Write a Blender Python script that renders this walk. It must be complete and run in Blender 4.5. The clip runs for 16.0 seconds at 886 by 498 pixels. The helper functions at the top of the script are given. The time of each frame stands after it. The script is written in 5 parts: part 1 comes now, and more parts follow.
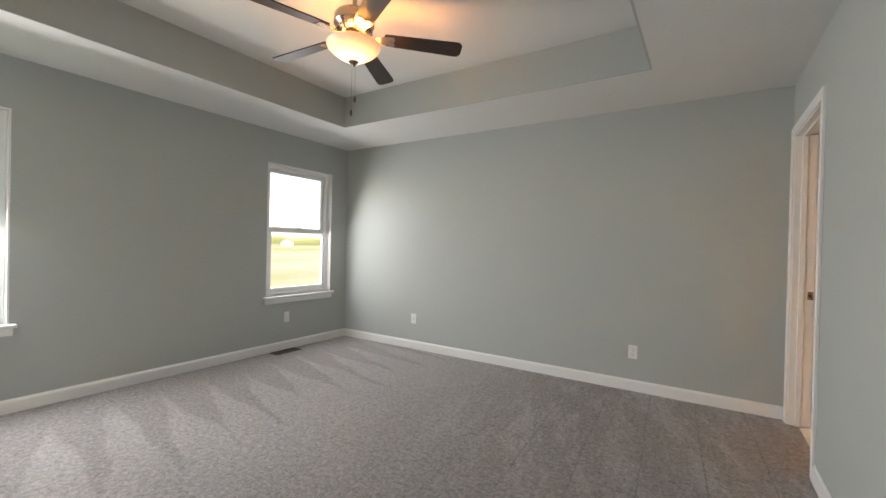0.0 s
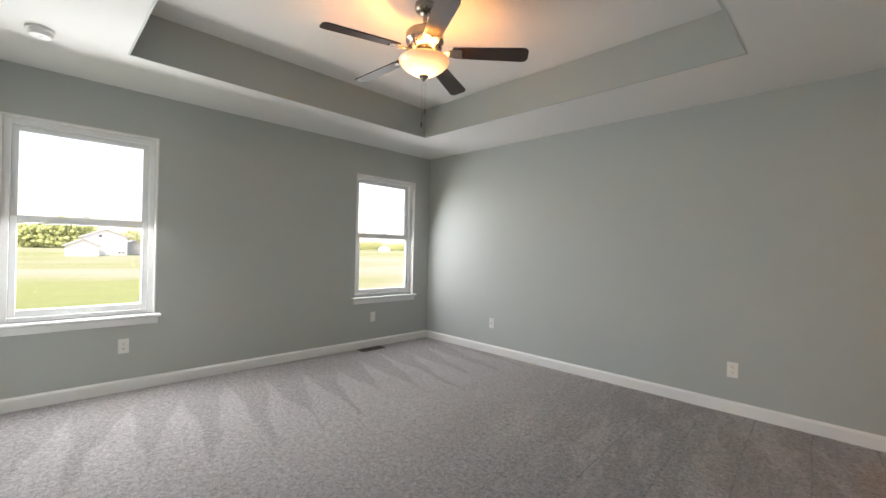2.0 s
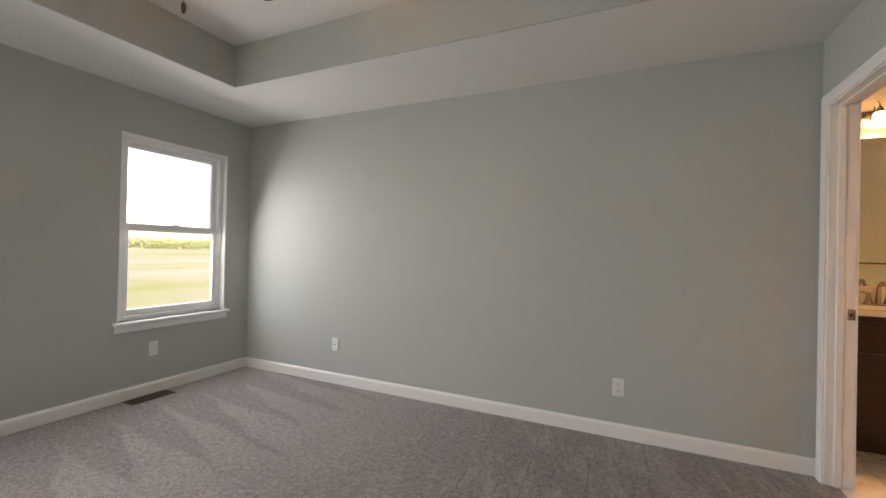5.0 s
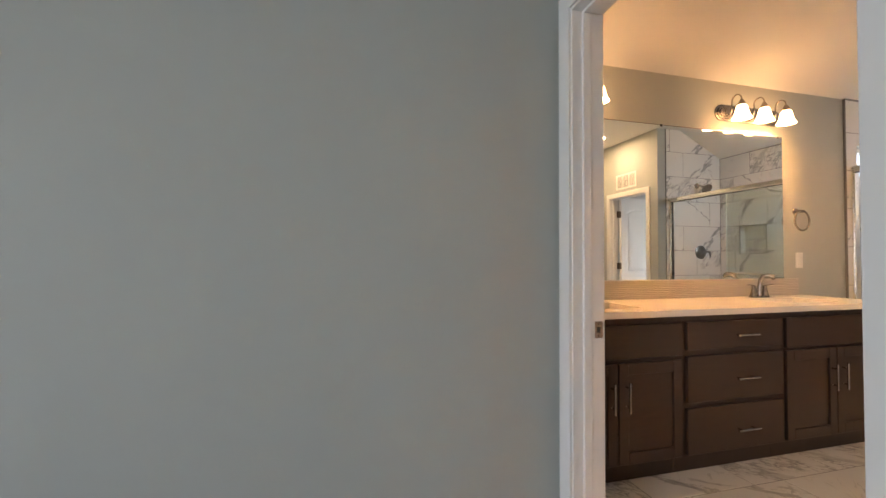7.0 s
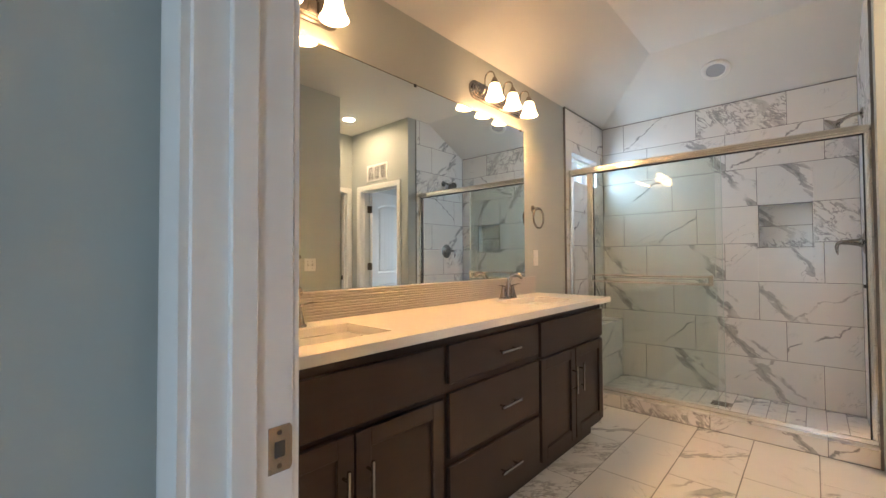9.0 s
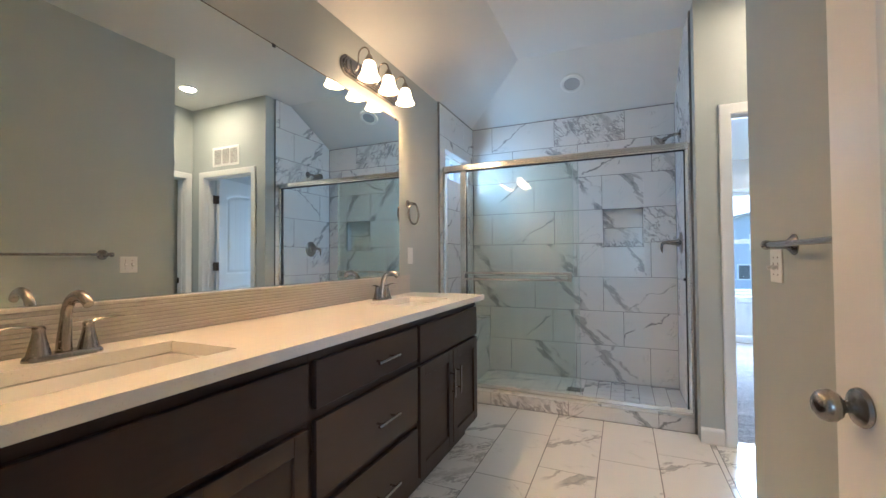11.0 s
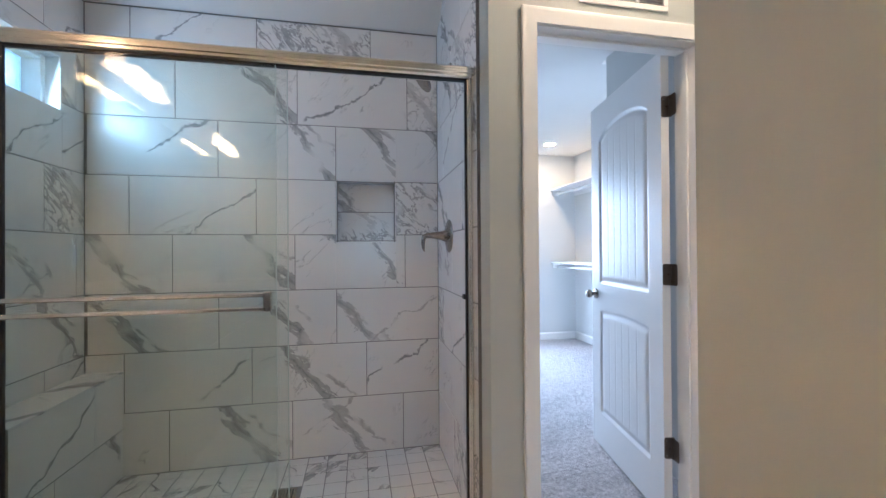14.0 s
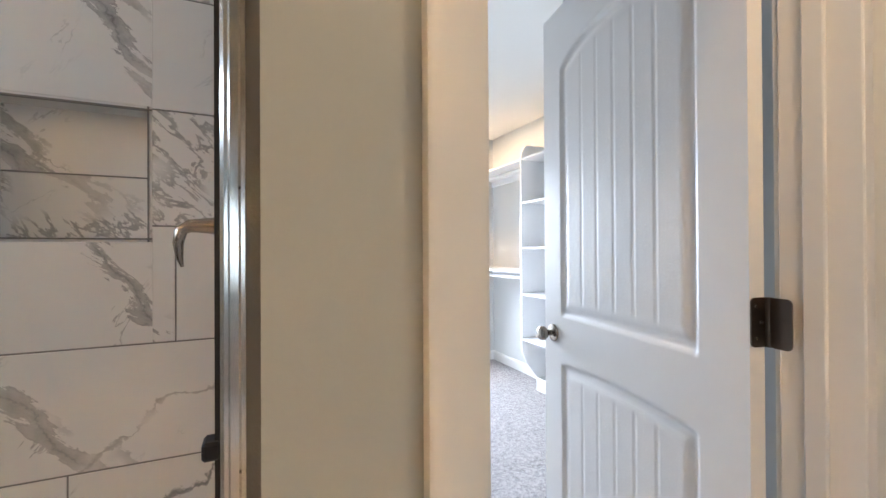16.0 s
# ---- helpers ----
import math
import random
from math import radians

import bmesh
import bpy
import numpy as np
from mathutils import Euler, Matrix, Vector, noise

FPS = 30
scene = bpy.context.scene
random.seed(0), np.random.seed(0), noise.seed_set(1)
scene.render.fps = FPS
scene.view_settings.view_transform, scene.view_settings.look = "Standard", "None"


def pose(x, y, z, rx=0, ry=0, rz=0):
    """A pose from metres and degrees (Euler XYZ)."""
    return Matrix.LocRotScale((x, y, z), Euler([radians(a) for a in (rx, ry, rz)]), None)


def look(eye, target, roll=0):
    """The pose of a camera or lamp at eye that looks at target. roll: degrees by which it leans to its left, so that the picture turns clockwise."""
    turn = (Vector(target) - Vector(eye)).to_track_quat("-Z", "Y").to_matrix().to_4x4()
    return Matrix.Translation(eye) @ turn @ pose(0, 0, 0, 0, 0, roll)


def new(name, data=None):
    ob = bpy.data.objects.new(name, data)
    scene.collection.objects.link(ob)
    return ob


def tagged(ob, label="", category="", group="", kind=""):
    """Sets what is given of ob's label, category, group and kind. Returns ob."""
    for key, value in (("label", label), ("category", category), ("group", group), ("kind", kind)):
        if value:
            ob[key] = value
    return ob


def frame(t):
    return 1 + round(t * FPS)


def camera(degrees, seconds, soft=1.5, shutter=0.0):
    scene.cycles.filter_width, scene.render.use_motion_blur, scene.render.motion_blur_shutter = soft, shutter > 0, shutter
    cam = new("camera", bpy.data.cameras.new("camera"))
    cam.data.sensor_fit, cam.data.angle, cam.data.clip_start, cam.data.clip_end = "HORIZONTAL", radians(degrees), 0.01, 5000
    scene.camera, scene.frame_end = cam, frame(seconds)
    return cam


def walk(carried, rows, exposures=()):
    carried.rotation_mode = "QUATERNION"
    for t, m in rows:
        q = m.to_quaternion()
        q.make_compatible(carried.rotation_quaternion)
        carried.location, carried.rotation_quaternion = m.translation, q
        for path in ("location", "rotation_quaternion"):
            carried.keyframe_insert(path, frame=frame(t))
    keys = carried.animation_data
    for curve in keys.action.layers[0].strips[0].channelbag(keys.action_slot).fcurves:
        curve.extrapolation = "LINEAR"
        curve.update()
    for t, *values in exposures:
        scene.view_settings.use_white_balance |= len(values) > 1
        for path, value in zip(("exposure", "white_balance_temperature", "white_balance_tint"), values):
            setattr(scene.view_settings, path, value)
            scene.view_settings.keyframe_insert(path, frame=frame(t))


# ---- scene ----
cam = camera(94.5, 16.0)
PATH = [
    (0, (0.048, -0.037, 1.22), (-1.029, 1.648, 1.203), 1.3),
    (0.5, (0.113, -0.031, 1.209), (-1.113, 1.55, 1.2), 1.4),
    (1, (0.153, -0.011, 1.212), (-1.172, 1.488, 1.204), 1.4),
    (1.5, (0.181, 0.003, 1.212), (-1.206, 1.444, 1.208), 1.4),
    (2, (0.202, 0.01, 1.213), (-1.219, 1.417, 1.214), 1.4),
    (2.5, (0.192, 0.016, 1.223), (-1.244, 1.407, 1.222), 1.4),
    (3, (0.111, 0.045, 1.229), (-1.323, 1.439, 1.226), 1.5),
    (5.5, (-0.432, 1.24, 1.213), (-0.98, 3.163, 1.221), 0.9),
    (6, (-0.403, 1.675, 1.208), (-0.625, 3.662, 1.214), 0.7),
    (6.5, (-0.393, 2.11, 1.188), (-0.224, 4.103, 1.215), 0.7),
    (7, (-0.231, 2.489, 1.176), (0.286, 4.42, 1.219), 0.2),
    (7.5, (-0.066, 2.845, 1.188), (0.784, 4.655, 1.235), -0.2),
    (8, (0.139, 3.077, 1.19), (1.271, 4.726, 1.234), -0.3),
    (8.5, (0.315, 3.19, 1.173), (1.655, 4.674, 1.219), -0.2),
    (9, (0.423, 3.237, 1.165), (1.905, 4.578, 1.212), -0.3),
    (11.5, (0.72, 3.428, 1.149), (2.619, 4.053, 1.187), -0.4),
    (12, (0.924, 3.447, 1.158), (2.88, 3.859, 1.188), -0.5),
    (12.5, (1.181, 3.496, 1.161), (3.173, 3.673, 1.183), -0.5),
    (13, (1.481, 3.532, 1.183), (3.481, 3.48, 1.198), -0.4),
    (13.5, (1.819, 3.476, 1.185), (3.804, 3.23, 1.197), -0.4),
    (14, (2.16, 3.434, 1.178), (4.12, 3.037, 1.189), -0.4),
    (14.5, (2.488, 3.393, 1.169), (4.418, 2.87, 1.186), -0.4),
    (15, (2.762, 3.268, 1.191), (4.656, 2.625, 1.218), -0.3),
    (15.5, (3.027, 3.117, 1.19), (4.886, 2.38, 1.223), -0.2),
    (16, (3.251, 2.974, 1.205), (5.078, 2.16, 1.215), -0.3),
]
EXPOSURES = [
    (0, 2.42, 7900, 23), (3, 2.36, 7600, 23), (5.5, 2.28, 8100, 27), (7, 2.34, 7100, 23), (8, 2.30, 7300, 16), (9, 2.24, 5900, 13),
    (11.5, 2.06, 4750, 7), (12.5, 2.02, 4650, 7), (13.5, 1.98, 4700, 10), (14, 1.95, 4950, 12), (14.5, 2.1, 5350, 14), (15, 2.12, 5450, 13), (16, 2.12, 5950, 14),
]
walk(cam, [(t, look(eye, target, roll)) for t, eye, target, roll in PATH], EXPOSURES)

# ---- daylight: a bright overcast sky ----
world = bpy.data.worlds.new("overcast_sky")
scene.world = world
world.use_nodes = True
wn = world.node_tree
sky = wn.nodes.new("ShaderNodeTexSky")
sky.sky_type = "NISHITA"
sky.sun_disc = False
sky.sun_elevation, sky.sun_rotation = radians(48), radians(150)
sky.air_density, sky.dust_density, sky.ozone_density = 1.0, 1.6, 1.0
wn.links.new(sky.outputs[0], wn.nodes["Background"].inputs[0])
SKY, SUN, FAN_GLOW, VANITY_GLOW, BULB_GLOW, DOWN_GLOW = 0.11, 1.0, 0.55, 3.8, 158.0, 110.0
wn.nodes["Background"].inputs[1].default_value = SKY
sun = new("sun", bpy.data.lights.new("sun", "SUN"))
sun.data.energy, sun.data.angle, sun.data.color = SUN, radians(12), (1.0, 0.95, 0.88)
sun.matrix_world = look((20 * math.sin(radians(150)), 20 * math.cos(radians(150)), 22), (0, 0, 0))


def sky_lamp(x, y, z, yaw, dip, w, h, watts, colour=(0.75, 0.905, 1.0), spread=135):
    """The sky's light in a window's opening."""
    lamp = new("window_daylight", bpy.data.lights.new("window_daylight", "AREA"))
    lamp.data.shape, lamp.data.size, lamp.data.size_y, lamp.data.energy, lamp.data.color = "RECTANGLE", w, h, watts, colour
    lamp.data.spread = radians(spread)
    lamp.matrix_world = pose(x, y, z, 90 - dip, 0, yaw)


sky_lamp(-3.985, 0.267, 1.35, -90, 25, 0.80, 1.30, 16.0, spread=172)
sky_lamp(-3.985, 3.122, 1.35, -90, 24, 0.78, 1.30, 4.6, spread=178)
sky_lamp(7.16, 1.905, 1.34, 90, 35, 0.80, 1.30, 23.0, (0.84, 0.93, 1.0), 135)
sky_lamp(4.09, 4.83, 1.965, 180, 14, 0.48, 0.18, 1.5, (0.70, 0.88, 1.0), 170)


# ---- materials ----
def shader(name, colour, rough=0.5, metal=0.0):
    m = bpy.data.materials.new(name)
    m.use_nodes = True
    b = m.node_tree.nodes["Principled BSDF"]
    b.inputs["Base Color"].default_value = (*colour, 1)
    b.inputs["Roughness"].default_value = rough
    b.inputs["Metallic"].default_value = metal
    return m, m.node_tree, b


def node(nt, kind, **inputs):
    n = nt.nodes.new("ShaderNode" + kind)
    for key, value in inputs.items():
        n.inputs[key.replace("_", " ")].default_value = value
    return n


def calc(nt, op, a, b=None, c=None, clamp=False):
    n = nt.nodes.new("ShaderNodeMath")
    n.operation, n.use_clamp = op, clamp
    for k, v in enumerate((a, b, c)):
        if v is None:
            continue
        if isinstance(v, (int, float)):
            n.inputs[k].default_value = v
        else:
            nt.links.new(v, n.inputs[k])
    return n.outputs[0]


def place(nt, scale=(1, 1, 1), turn=(0, 0, 0), shift=None):
    """Object coordinates, scaled and turned; shift: a socket added to them."""
    tc = nt.nodes.new("ShaderNodeTexCoord")
    src = tc.outputs["Object"]
    if shift is not None:
        add = nt.nodes.new("ShaderNodeVectorMath")
        add.operation = "ADD"
        nt.links.new(src, add.inputs[0])
        nt.links.new(shift, add.inputs[1])
        src = add.outputs[0]
    for key, value in (("Rotation", [radians(a) for a in turn]), ("Scale", scale)):
        mp = nt.nodes.new("ShaderNodeMapping")
        mp.inputs[key].default_value = value
        nt.links.new(src, mp.inputs["Vector"])
        src = mp.outputs[0]
    return src


def fog(nt, vec, scale, detail=4.0, rough=0.55, distort=0.0):
    n = node(nt, "TexNoise", Scale=scale, Detail=detail, Roughness=rough, Distortion=distort)
    nt.links.new(vec, n.inputs["Vector"])
    return n.outputs["Fac"]


def ramp(nt, fac, *stops):
    n = nt.nodes.new("ShaderNodeValToRGB")
    while len(n.color_ramp.elements) < len(stops):
        n.color_ramp.elements.new(0.5)
    for e, (p, c) in zip(n.color_ramp.elements, stops):
        e.position = p
        e.color = (*c, 1) if isinstance(c, tuple) else (c, c, c, 1)
    nt.links.new(fac, n.inputs[0])
    return n.outputs[0]


def blend(nt, fac, a, b, how="MIX"):
    n = nt.nodes.new("ShaderNodeMix")
    n.data_type, n.blend_type = "RGBA", how
    for k, v in ((0, fac), (6, a), (7, b)):
        if isinstance(v, (int, float)):
            n.inputs[k].default_value = v
        elif isinstance(v, tuple):
            n.inputs[k].default_value = (*v, 1)
        else:
            nt.links.new(v, n.inputs[k])
    return n.outputs[2]


def relief(nt, b, height, strength, distance=0.01):
    n = node(nt, "Bump", Strength=strength, Distance=distance)
    nt.links.new(height, n.inputs["Height"])
    nt.links.new(n.outputs[0], b.inputs["Normal"])


def dim(c, k):
    return tuple(v * k for v in c)


def plain(name, colour, rough=0.5, metal=0.0, grain=60.0, vary=0.06, bump=0.05, stretch=(1, 1, 1), depth=0.002):
    """A surface with slow stains, fine grain and fine relief."""
    m, nt, b = shader(name, colour, rough, metal)
    v = place(nt, stretch)
    slow, fine = fog(nt, v, 1.3, 3), fog(nt, v, grain, 4)
    col = blend(nt, slow, dim(colour, 1 - vary), dim(colour, 1 + vary))
    col = blend(nt, 0.5, col, blend(nt, fine, dim(colour, 1 - vary), dim(colour, 1 + vary)))
    nt.links.new(col, b.inputs["Base Color"])
    nt.links.new(calc(nt, "MULTIPLY_ADD", fine, 0.16, rough - 0.08, True), b.inputs["Roughness"])
    relief(nt, b, fine, bump, depth)
    return m


WALL = (0.438, 0.460, 0.438)
wall_paint = plain("grey_green_eggshell_paint", WALL, 0.62, grain=190, vary=0.02, bump=0.08)
# Closet walls: the wall colour lightened, so extra brightness sits in the colour.
closet_lightened = plain("lightened_closet_wall", (0.64, 0.65, 0.64), 0.65, grain=190, vary=0.02, bump=0.08)
ceiling_paint = plain("flat_ceiling_paint", (0.70, 0.695, 0.67), 0.85, grain=230, vary=0.015, bump=0.2)
trim_paint = plain("white_semigloss_trim", (0.80, 0.79, 0.77), 0.4, grain=40, vary=0.01, bump=0.008)
door_paint = plain("white_satin_door", (0.80, 0.79, 0.78), 0.36, grain=30, vary=0.015, bump=0.05, stretch=(6, 6, 1))
vinyl = plain("white_vinyl", (0.80, 0.81, 0.80), 0.35, grain=30, vary=0.01, bump=0.02)
plastic = plain("white_plastic", (0.78, 0.77, 0.74), 0.3, grain=40, vary=0.01, bump=0.01)
slot_dark = plain("dark_slot", (0.03, 0.03, 0.03), 0.6)
nickel = plain("brushed_nickel", (0.36, 0.325, 0.29), 0.25, 1.0, grain=140, vary=0.03, bump=0.012)
chrome = plain("polished_aluminium", (0.84, 0.81, 0.76), 0.16, 1.0, grain=200, vary=0.03, bump=0.003)
bronze = plain("dark_pewter", (0.17, 0.14, 0.115), 0.36, 1.0, grain=120, vary=0.1, bump=0.05)
rubber = plain("black_gasket", (0.012, 0.012, 0.012), 0.5)
porcelain = plain("white_porcelain", (0.82, 0.81, 0.78), 0.08, grain=20, vary=0.01, bump=0.0)
register_metal = plain("brown_register_metal", (0.07, 0.05, 0.04), 0.45, 0.3)
grout = plain("grey_grout", (0.20, 0.197, 0.195), 0.85, grain=250, vary=0.08, bump=0.3)
shelf_white = plain("white_melamine", (0.80, 0.80, 0.80), 0.4, grain=30, vary=0.01, bump=0.01)


def carpet_material():
    m, nt, b = shader("grey_cut_pile_carpet", (0.27, 0.245, 0.24), 0.95)
    v = place(nt)
    sep = nt.nodes.new("ShaderNodeSeparateXYZ")
    nt.links.new(v, sep.inputs[0])
    x, y = sep.outputs[0], sep.outputs[1]
    wob = calc(nt, "MULTIPLY_ADD", fog(nt, v, 2.2, 3), 0.30, -0.15)
    fray = calc(nt, "MULTIPLY_ADD", fog(nt, v, 17, 6, 0.75), 0.8, -0.40)
    # vacuum wedges that run out from the window wall
    lean = calc(nt, "MULTIPLY_ADD", x, 0.22, calc(nt, "ADD", calc(nt, "SUBTRACT", y, 0.065), calc(nt, "MULTIPLY", wob, 0.4)))
    wedge = calc(nt, "DIVIDE", calc(nt, "PINGPONG", lean, 0.1625), 0.1625)
    reach = calc(nt, "MULTIPLY_ADD", x, 0.80, calc(nt, "MULTIPLY_ADD", fog(nt, v, 1.6, 1), 1.0, 2.38))
    one = calc(nt, "SUBTRACT", reach, calc(nt, "ADD", wedge, calc(nt, "MULTIPLY", fray, 0.5)))
    one = calc(nt, "MULTIPLY_ADD", one, 5.0, 0.5, True)
    # strips along the wall side with thin wheel lines and pale tapering wedges
    run = calc(nt, "ADD", calc(nt, "MULTIPLY_ADD", y, 0.06, x), calc(nt, "MULTIPLY", wob, 0.10))
    strip = calc(nt, "DIVIDE", calc(nt, "ADD", run, 4.51), 0.315)
    f = calc(nt, "FRACT", strip)
    near = calc(nt, "MULTIPLY_ADD", y, 0.9, -1.2, True)
    brushed = fog(nt, place(nt, (3.4, 0.85, 1), (0, 0, -14)), 1.5, 7, 0.74)
    two = calc(nt, "MULTIPLY", ramp(nt, brushed, (0.49, 0.0), (0.56, 1.0)), near)
    wheel = calc(nt, "LESS_THAN", calc(nt, "ABSOLUTE", calc(nt, "SUBTRACT", f, calc(nt, "MULTIPLY_ADD", fray, 0.10, 0.06))), 0.013)
    side = calc(nt, "MULTIPLY_ADD", x, 0.7, 1.6, True)
    nap = nt.nodes.new("ShaderNodeMix")
    nt.links.new(side, nap.inputs[0])
    nt.links.new(one, nap.inputs[2])
    nt.links.new(two, nap.inputs[3])
    nap = calc(nt, "MULTIPLY", nap.outputs[0], calc(nt, "MULTIPLY_ADD", fog(nt, v, 1.1, 3), 1.6, 0.15, True))
    wheel = calc(nt, "MULTIPLY", calc(nt, "MULTIPLY", wheel, side), ramp(nt, fog(nt, v, 6, 4), (0.36, 0.0), (0.48, 1.0)))
    pile = fog(nt, v, 40, 9, 0.92, 0.6)
    tuft = fog(nt, v, 170, 3, 0.8)
    clump = ramp(nt, fog(nt, v, 15, 4, 0.7), (0.40, 0.0), (0.60, 1.0))
    col = blend(nt, nap, (0.40, 0.356, 0.350), (0.72, 0.665, 0.655))
    col = blend(nt, calc(nt, "MULTIPLY", wheel, 0.85), col, (0.13, 0.115, 0.11))
    col = blend(nt, calc(nt, "MULTIPLY", clump, 0.30), col, blend(nt, 0.6, col, (0.66, 0.61, 0.595)))
    low = blend(nt, 0.68, col, (0.11, 0.10, 0.10))
    high = blend(nt, 0.50, col, (0.68, 0.64, 0.63))
    col = blend(nt, ramp(nt, calc(nt, "ADD", calc(nt, "MULTIPLY", pile, 0.72), calc(nt, "MULTIPLY", tuft, 0.28)), (0.455, 0.0), (0.545, 1.0)), low, high)
    nt.links.new(col, b.inputs["Base Color"])
    relief(nt, b, calc(nt, "ADD", pile, calc(nt, "MULTIPLY", tuft, 0.5)), 1.0, 0.02)
    b.inputs["Sheen Weight"].default_value = 0.25
    return m


def marble_material(name, vein=1.0, rough=0.19):
    """Polished white porcelain; each tile has a bold brushed vein, a thin crossing one, or only wisps."""
    m, nt, b = shader(name, (0.74, 0.735, 0.72), rough)
    info = nt.nodes.new("ShaderNodeObjectInfo")
    rnd = info.outputs["Random"]
    mark = nt.nodes.new("ShaderNodeSeparateColor")
    nt.links.new(info.outputs["Color"], mark.inputs[0])
    has_bold, has_thin, has_dense = mark.outputs[0], mark.outputs[1], mark.outputs[2]

    def luck(k):
        return calc(nt, "FRACT", calc(nt, "MULTIPLY", rnd, k))

    comb = nt.nodes.new("ShaderNodeCombineXYZ")
    nt.links.new(calc(nt, "MULTIPLY", rnd, 53.0), comb.inputs[0])
    nt.links.new(calc(nt, "MULTIPLY", rnd, 171.0), comb.inputs[1])
    v = place(nt, (1, 1, 1), (0, 0, 0), comb.outputs[0])
    sep = nt.nodes.new("ShaderNodeSeparateXYZ")
    nt.links.new(place(nt), sep.inputs[0])
    x, y = sep.outputs[0], sep.outputs[1]
    slow = calc(nt, "MULTIPLY_ADD", fog(nt, v, 4.0, 2), 0.17, -0.085)
    jag = calc(nt, "MULTIPLY_ADD", fog(nt, v, 24, 7, 0.72), 0.056, -0.028)
    warp = calc(nt, "ADD", slow, jag)
    brush = fog(nt, place(nt, (5.0, 1.1, 1), (0, 0, -52), comb.outputs[0]), 5.0, 6, 0.68, 0.5)

    def stroke(cx, cy, shift, width):
        """Distance from a slanting line, in widths."""
        d = calc(nt, "ADD", calc(nt, "MULTIPLY", x, cx), calc(nt, "MULTIPLY", y, cy))
        d = calc(nt, "ABSOLUTE", calc(nt, "ADD", calc(nt, "SUBTRACT", d, shift), warp))
        return calc(nt, "DIVIDE", d, width)

    # the bold vein: a dark spine with a ragged pale wash and a lesser branch
    shift = calc(nt, "MULTIPLY_ADD", luck(7.31), 0.34, -0.17)
    ragged = calc(nt, "MULTIPLY_ADD", ramp(nt, brush, (0.40, 0.0), (0.62, 1.0)), 0.044, 0.003)
    bold = stroke(0.78, 0.62, shift, ragged)
    bold = ramp(nt, bold, (0.0, 0.80), (0.12, 0.60), (0.60, 0.46), (0.92, 0.66), (1.0, 0.0))
    side = stroke(0.60, 0.80, calc(nt, "ADD", shift, 0.055), calc(nt, "MULTIPLY", ragged, 0.45))
    side = ramp(nt, side, (0.0, 0.55), (0.8, 0.42), (1.0, 0.0))
    side = calc(nt, "MULTIPLY", side, ramp(nt, fog(nt, v, 5, 2), (0.48, 0.0), (0.56, 1.0)))
    bold = calc(nt, "MAXIMUM", bold, side)
    bold = calc(nt, "MULTIPLY", bold, ramp(nt, fog(nt, v, 3.0, 2), (0.33, 0.0), (0.45, 1.0)))
    bold = calc(nt, "MULTIPLY", bold, has_bold)
    # the thin vein that crosses the other way
    thin = stroke(0.55, -0.83, calc(nt, "MULTIPLY_ADD", luck(5.17), 0.26, -0.13), calc(nt, "MULTIPLY_ADD", ramp(nt, brush, (0.42, 0.0), (0.70, 1.0)), 0.016, 0.003))
    thin = calc(nt, "MULTIPLY", ramp(nt, thin, (0.0, 0.80), (0.6, 0.55), (1.0, 0.0)), ramp(nt, fog(nt, v, 3.6, 2), (0.38, 0.0), (0.46, 1.0)))
    thin = calc(nt, "MULTIPLY", thin, has_thin)
    # the crowded print: broken patches that lean with the bold vein
    crowd = calc(nt, "ABSOLUTE", calc(nt, "SUBTRACT", fog(nt, place(nt, (2.6, 0.9, 1), (0, 0, -46), comb.outputs[0]), 9.0, 5, 0.62, 0.5), 0.5))
    crowd = calc(nt, "MULTIPLY", ramp(nt, crowd, (0.0, 0.62), (0.030, 0.5), (0.042, 0.0)), has_dense)
    crowd = calc(nt, "MULTIPLY", crowd, ramp(nt, fog(nt, v, 4.0, 1), (0.46, 0.0), (0.53, 1.0)))
    bold = calc(nt, "MAXIMUM", bold, crowd)
    # wisps
    e = place(nt, (3.2, 1.0, 1), (0, 0, 42), comb.outputs[0])
    fine = calc(nt, "ABSOLUTE", calc(nt, "SUBTRACT", fog(nt, e, 1.8, 6, 0.6, 0.9), 0.5))
    fine = calc(nt, "MULTIPLY", ramp(nt, fine, (0.0, 0.5), (0.004, 0.35), (0.008, 0.0)), ramp(nt, fog(nt, v, 3.0, 2), (0.52, 0.0), (0.62, 1.0)))
    fac = calc(nt, "MAXIMUM", calc(nt, "MAXIMUM", bold, thin), fine)
    fac = calc(nt, "MULTIPLY", fac, calc(nt, "MULTIPLY_ADD", fog(nt, v, 30, 4, 0.65), 0.9, 0.55))
    fac = calc(nt, "MULTIPLY", fac, vein, None, True)
    ground = blend(nt, fog(nt, v, 2.0, 4), (0.70, 0.695, 0.68), (0.775, 0.77, 0.76))
    col = blend(nt, fac, ground, (0.14, 0.14, 0.147))
    nt.links.new(col, b.inputs["Base Color"])
    nt.links.new(calc(nt, "MULTIPLY_ADD", fog(nt, v, 40, 3), 0.12, rough - 0.05, True), b.inputs["Roughness"])
    relief(nt, b, fog(nt, v, 18, 2), 0.02, 0.002)
    return m


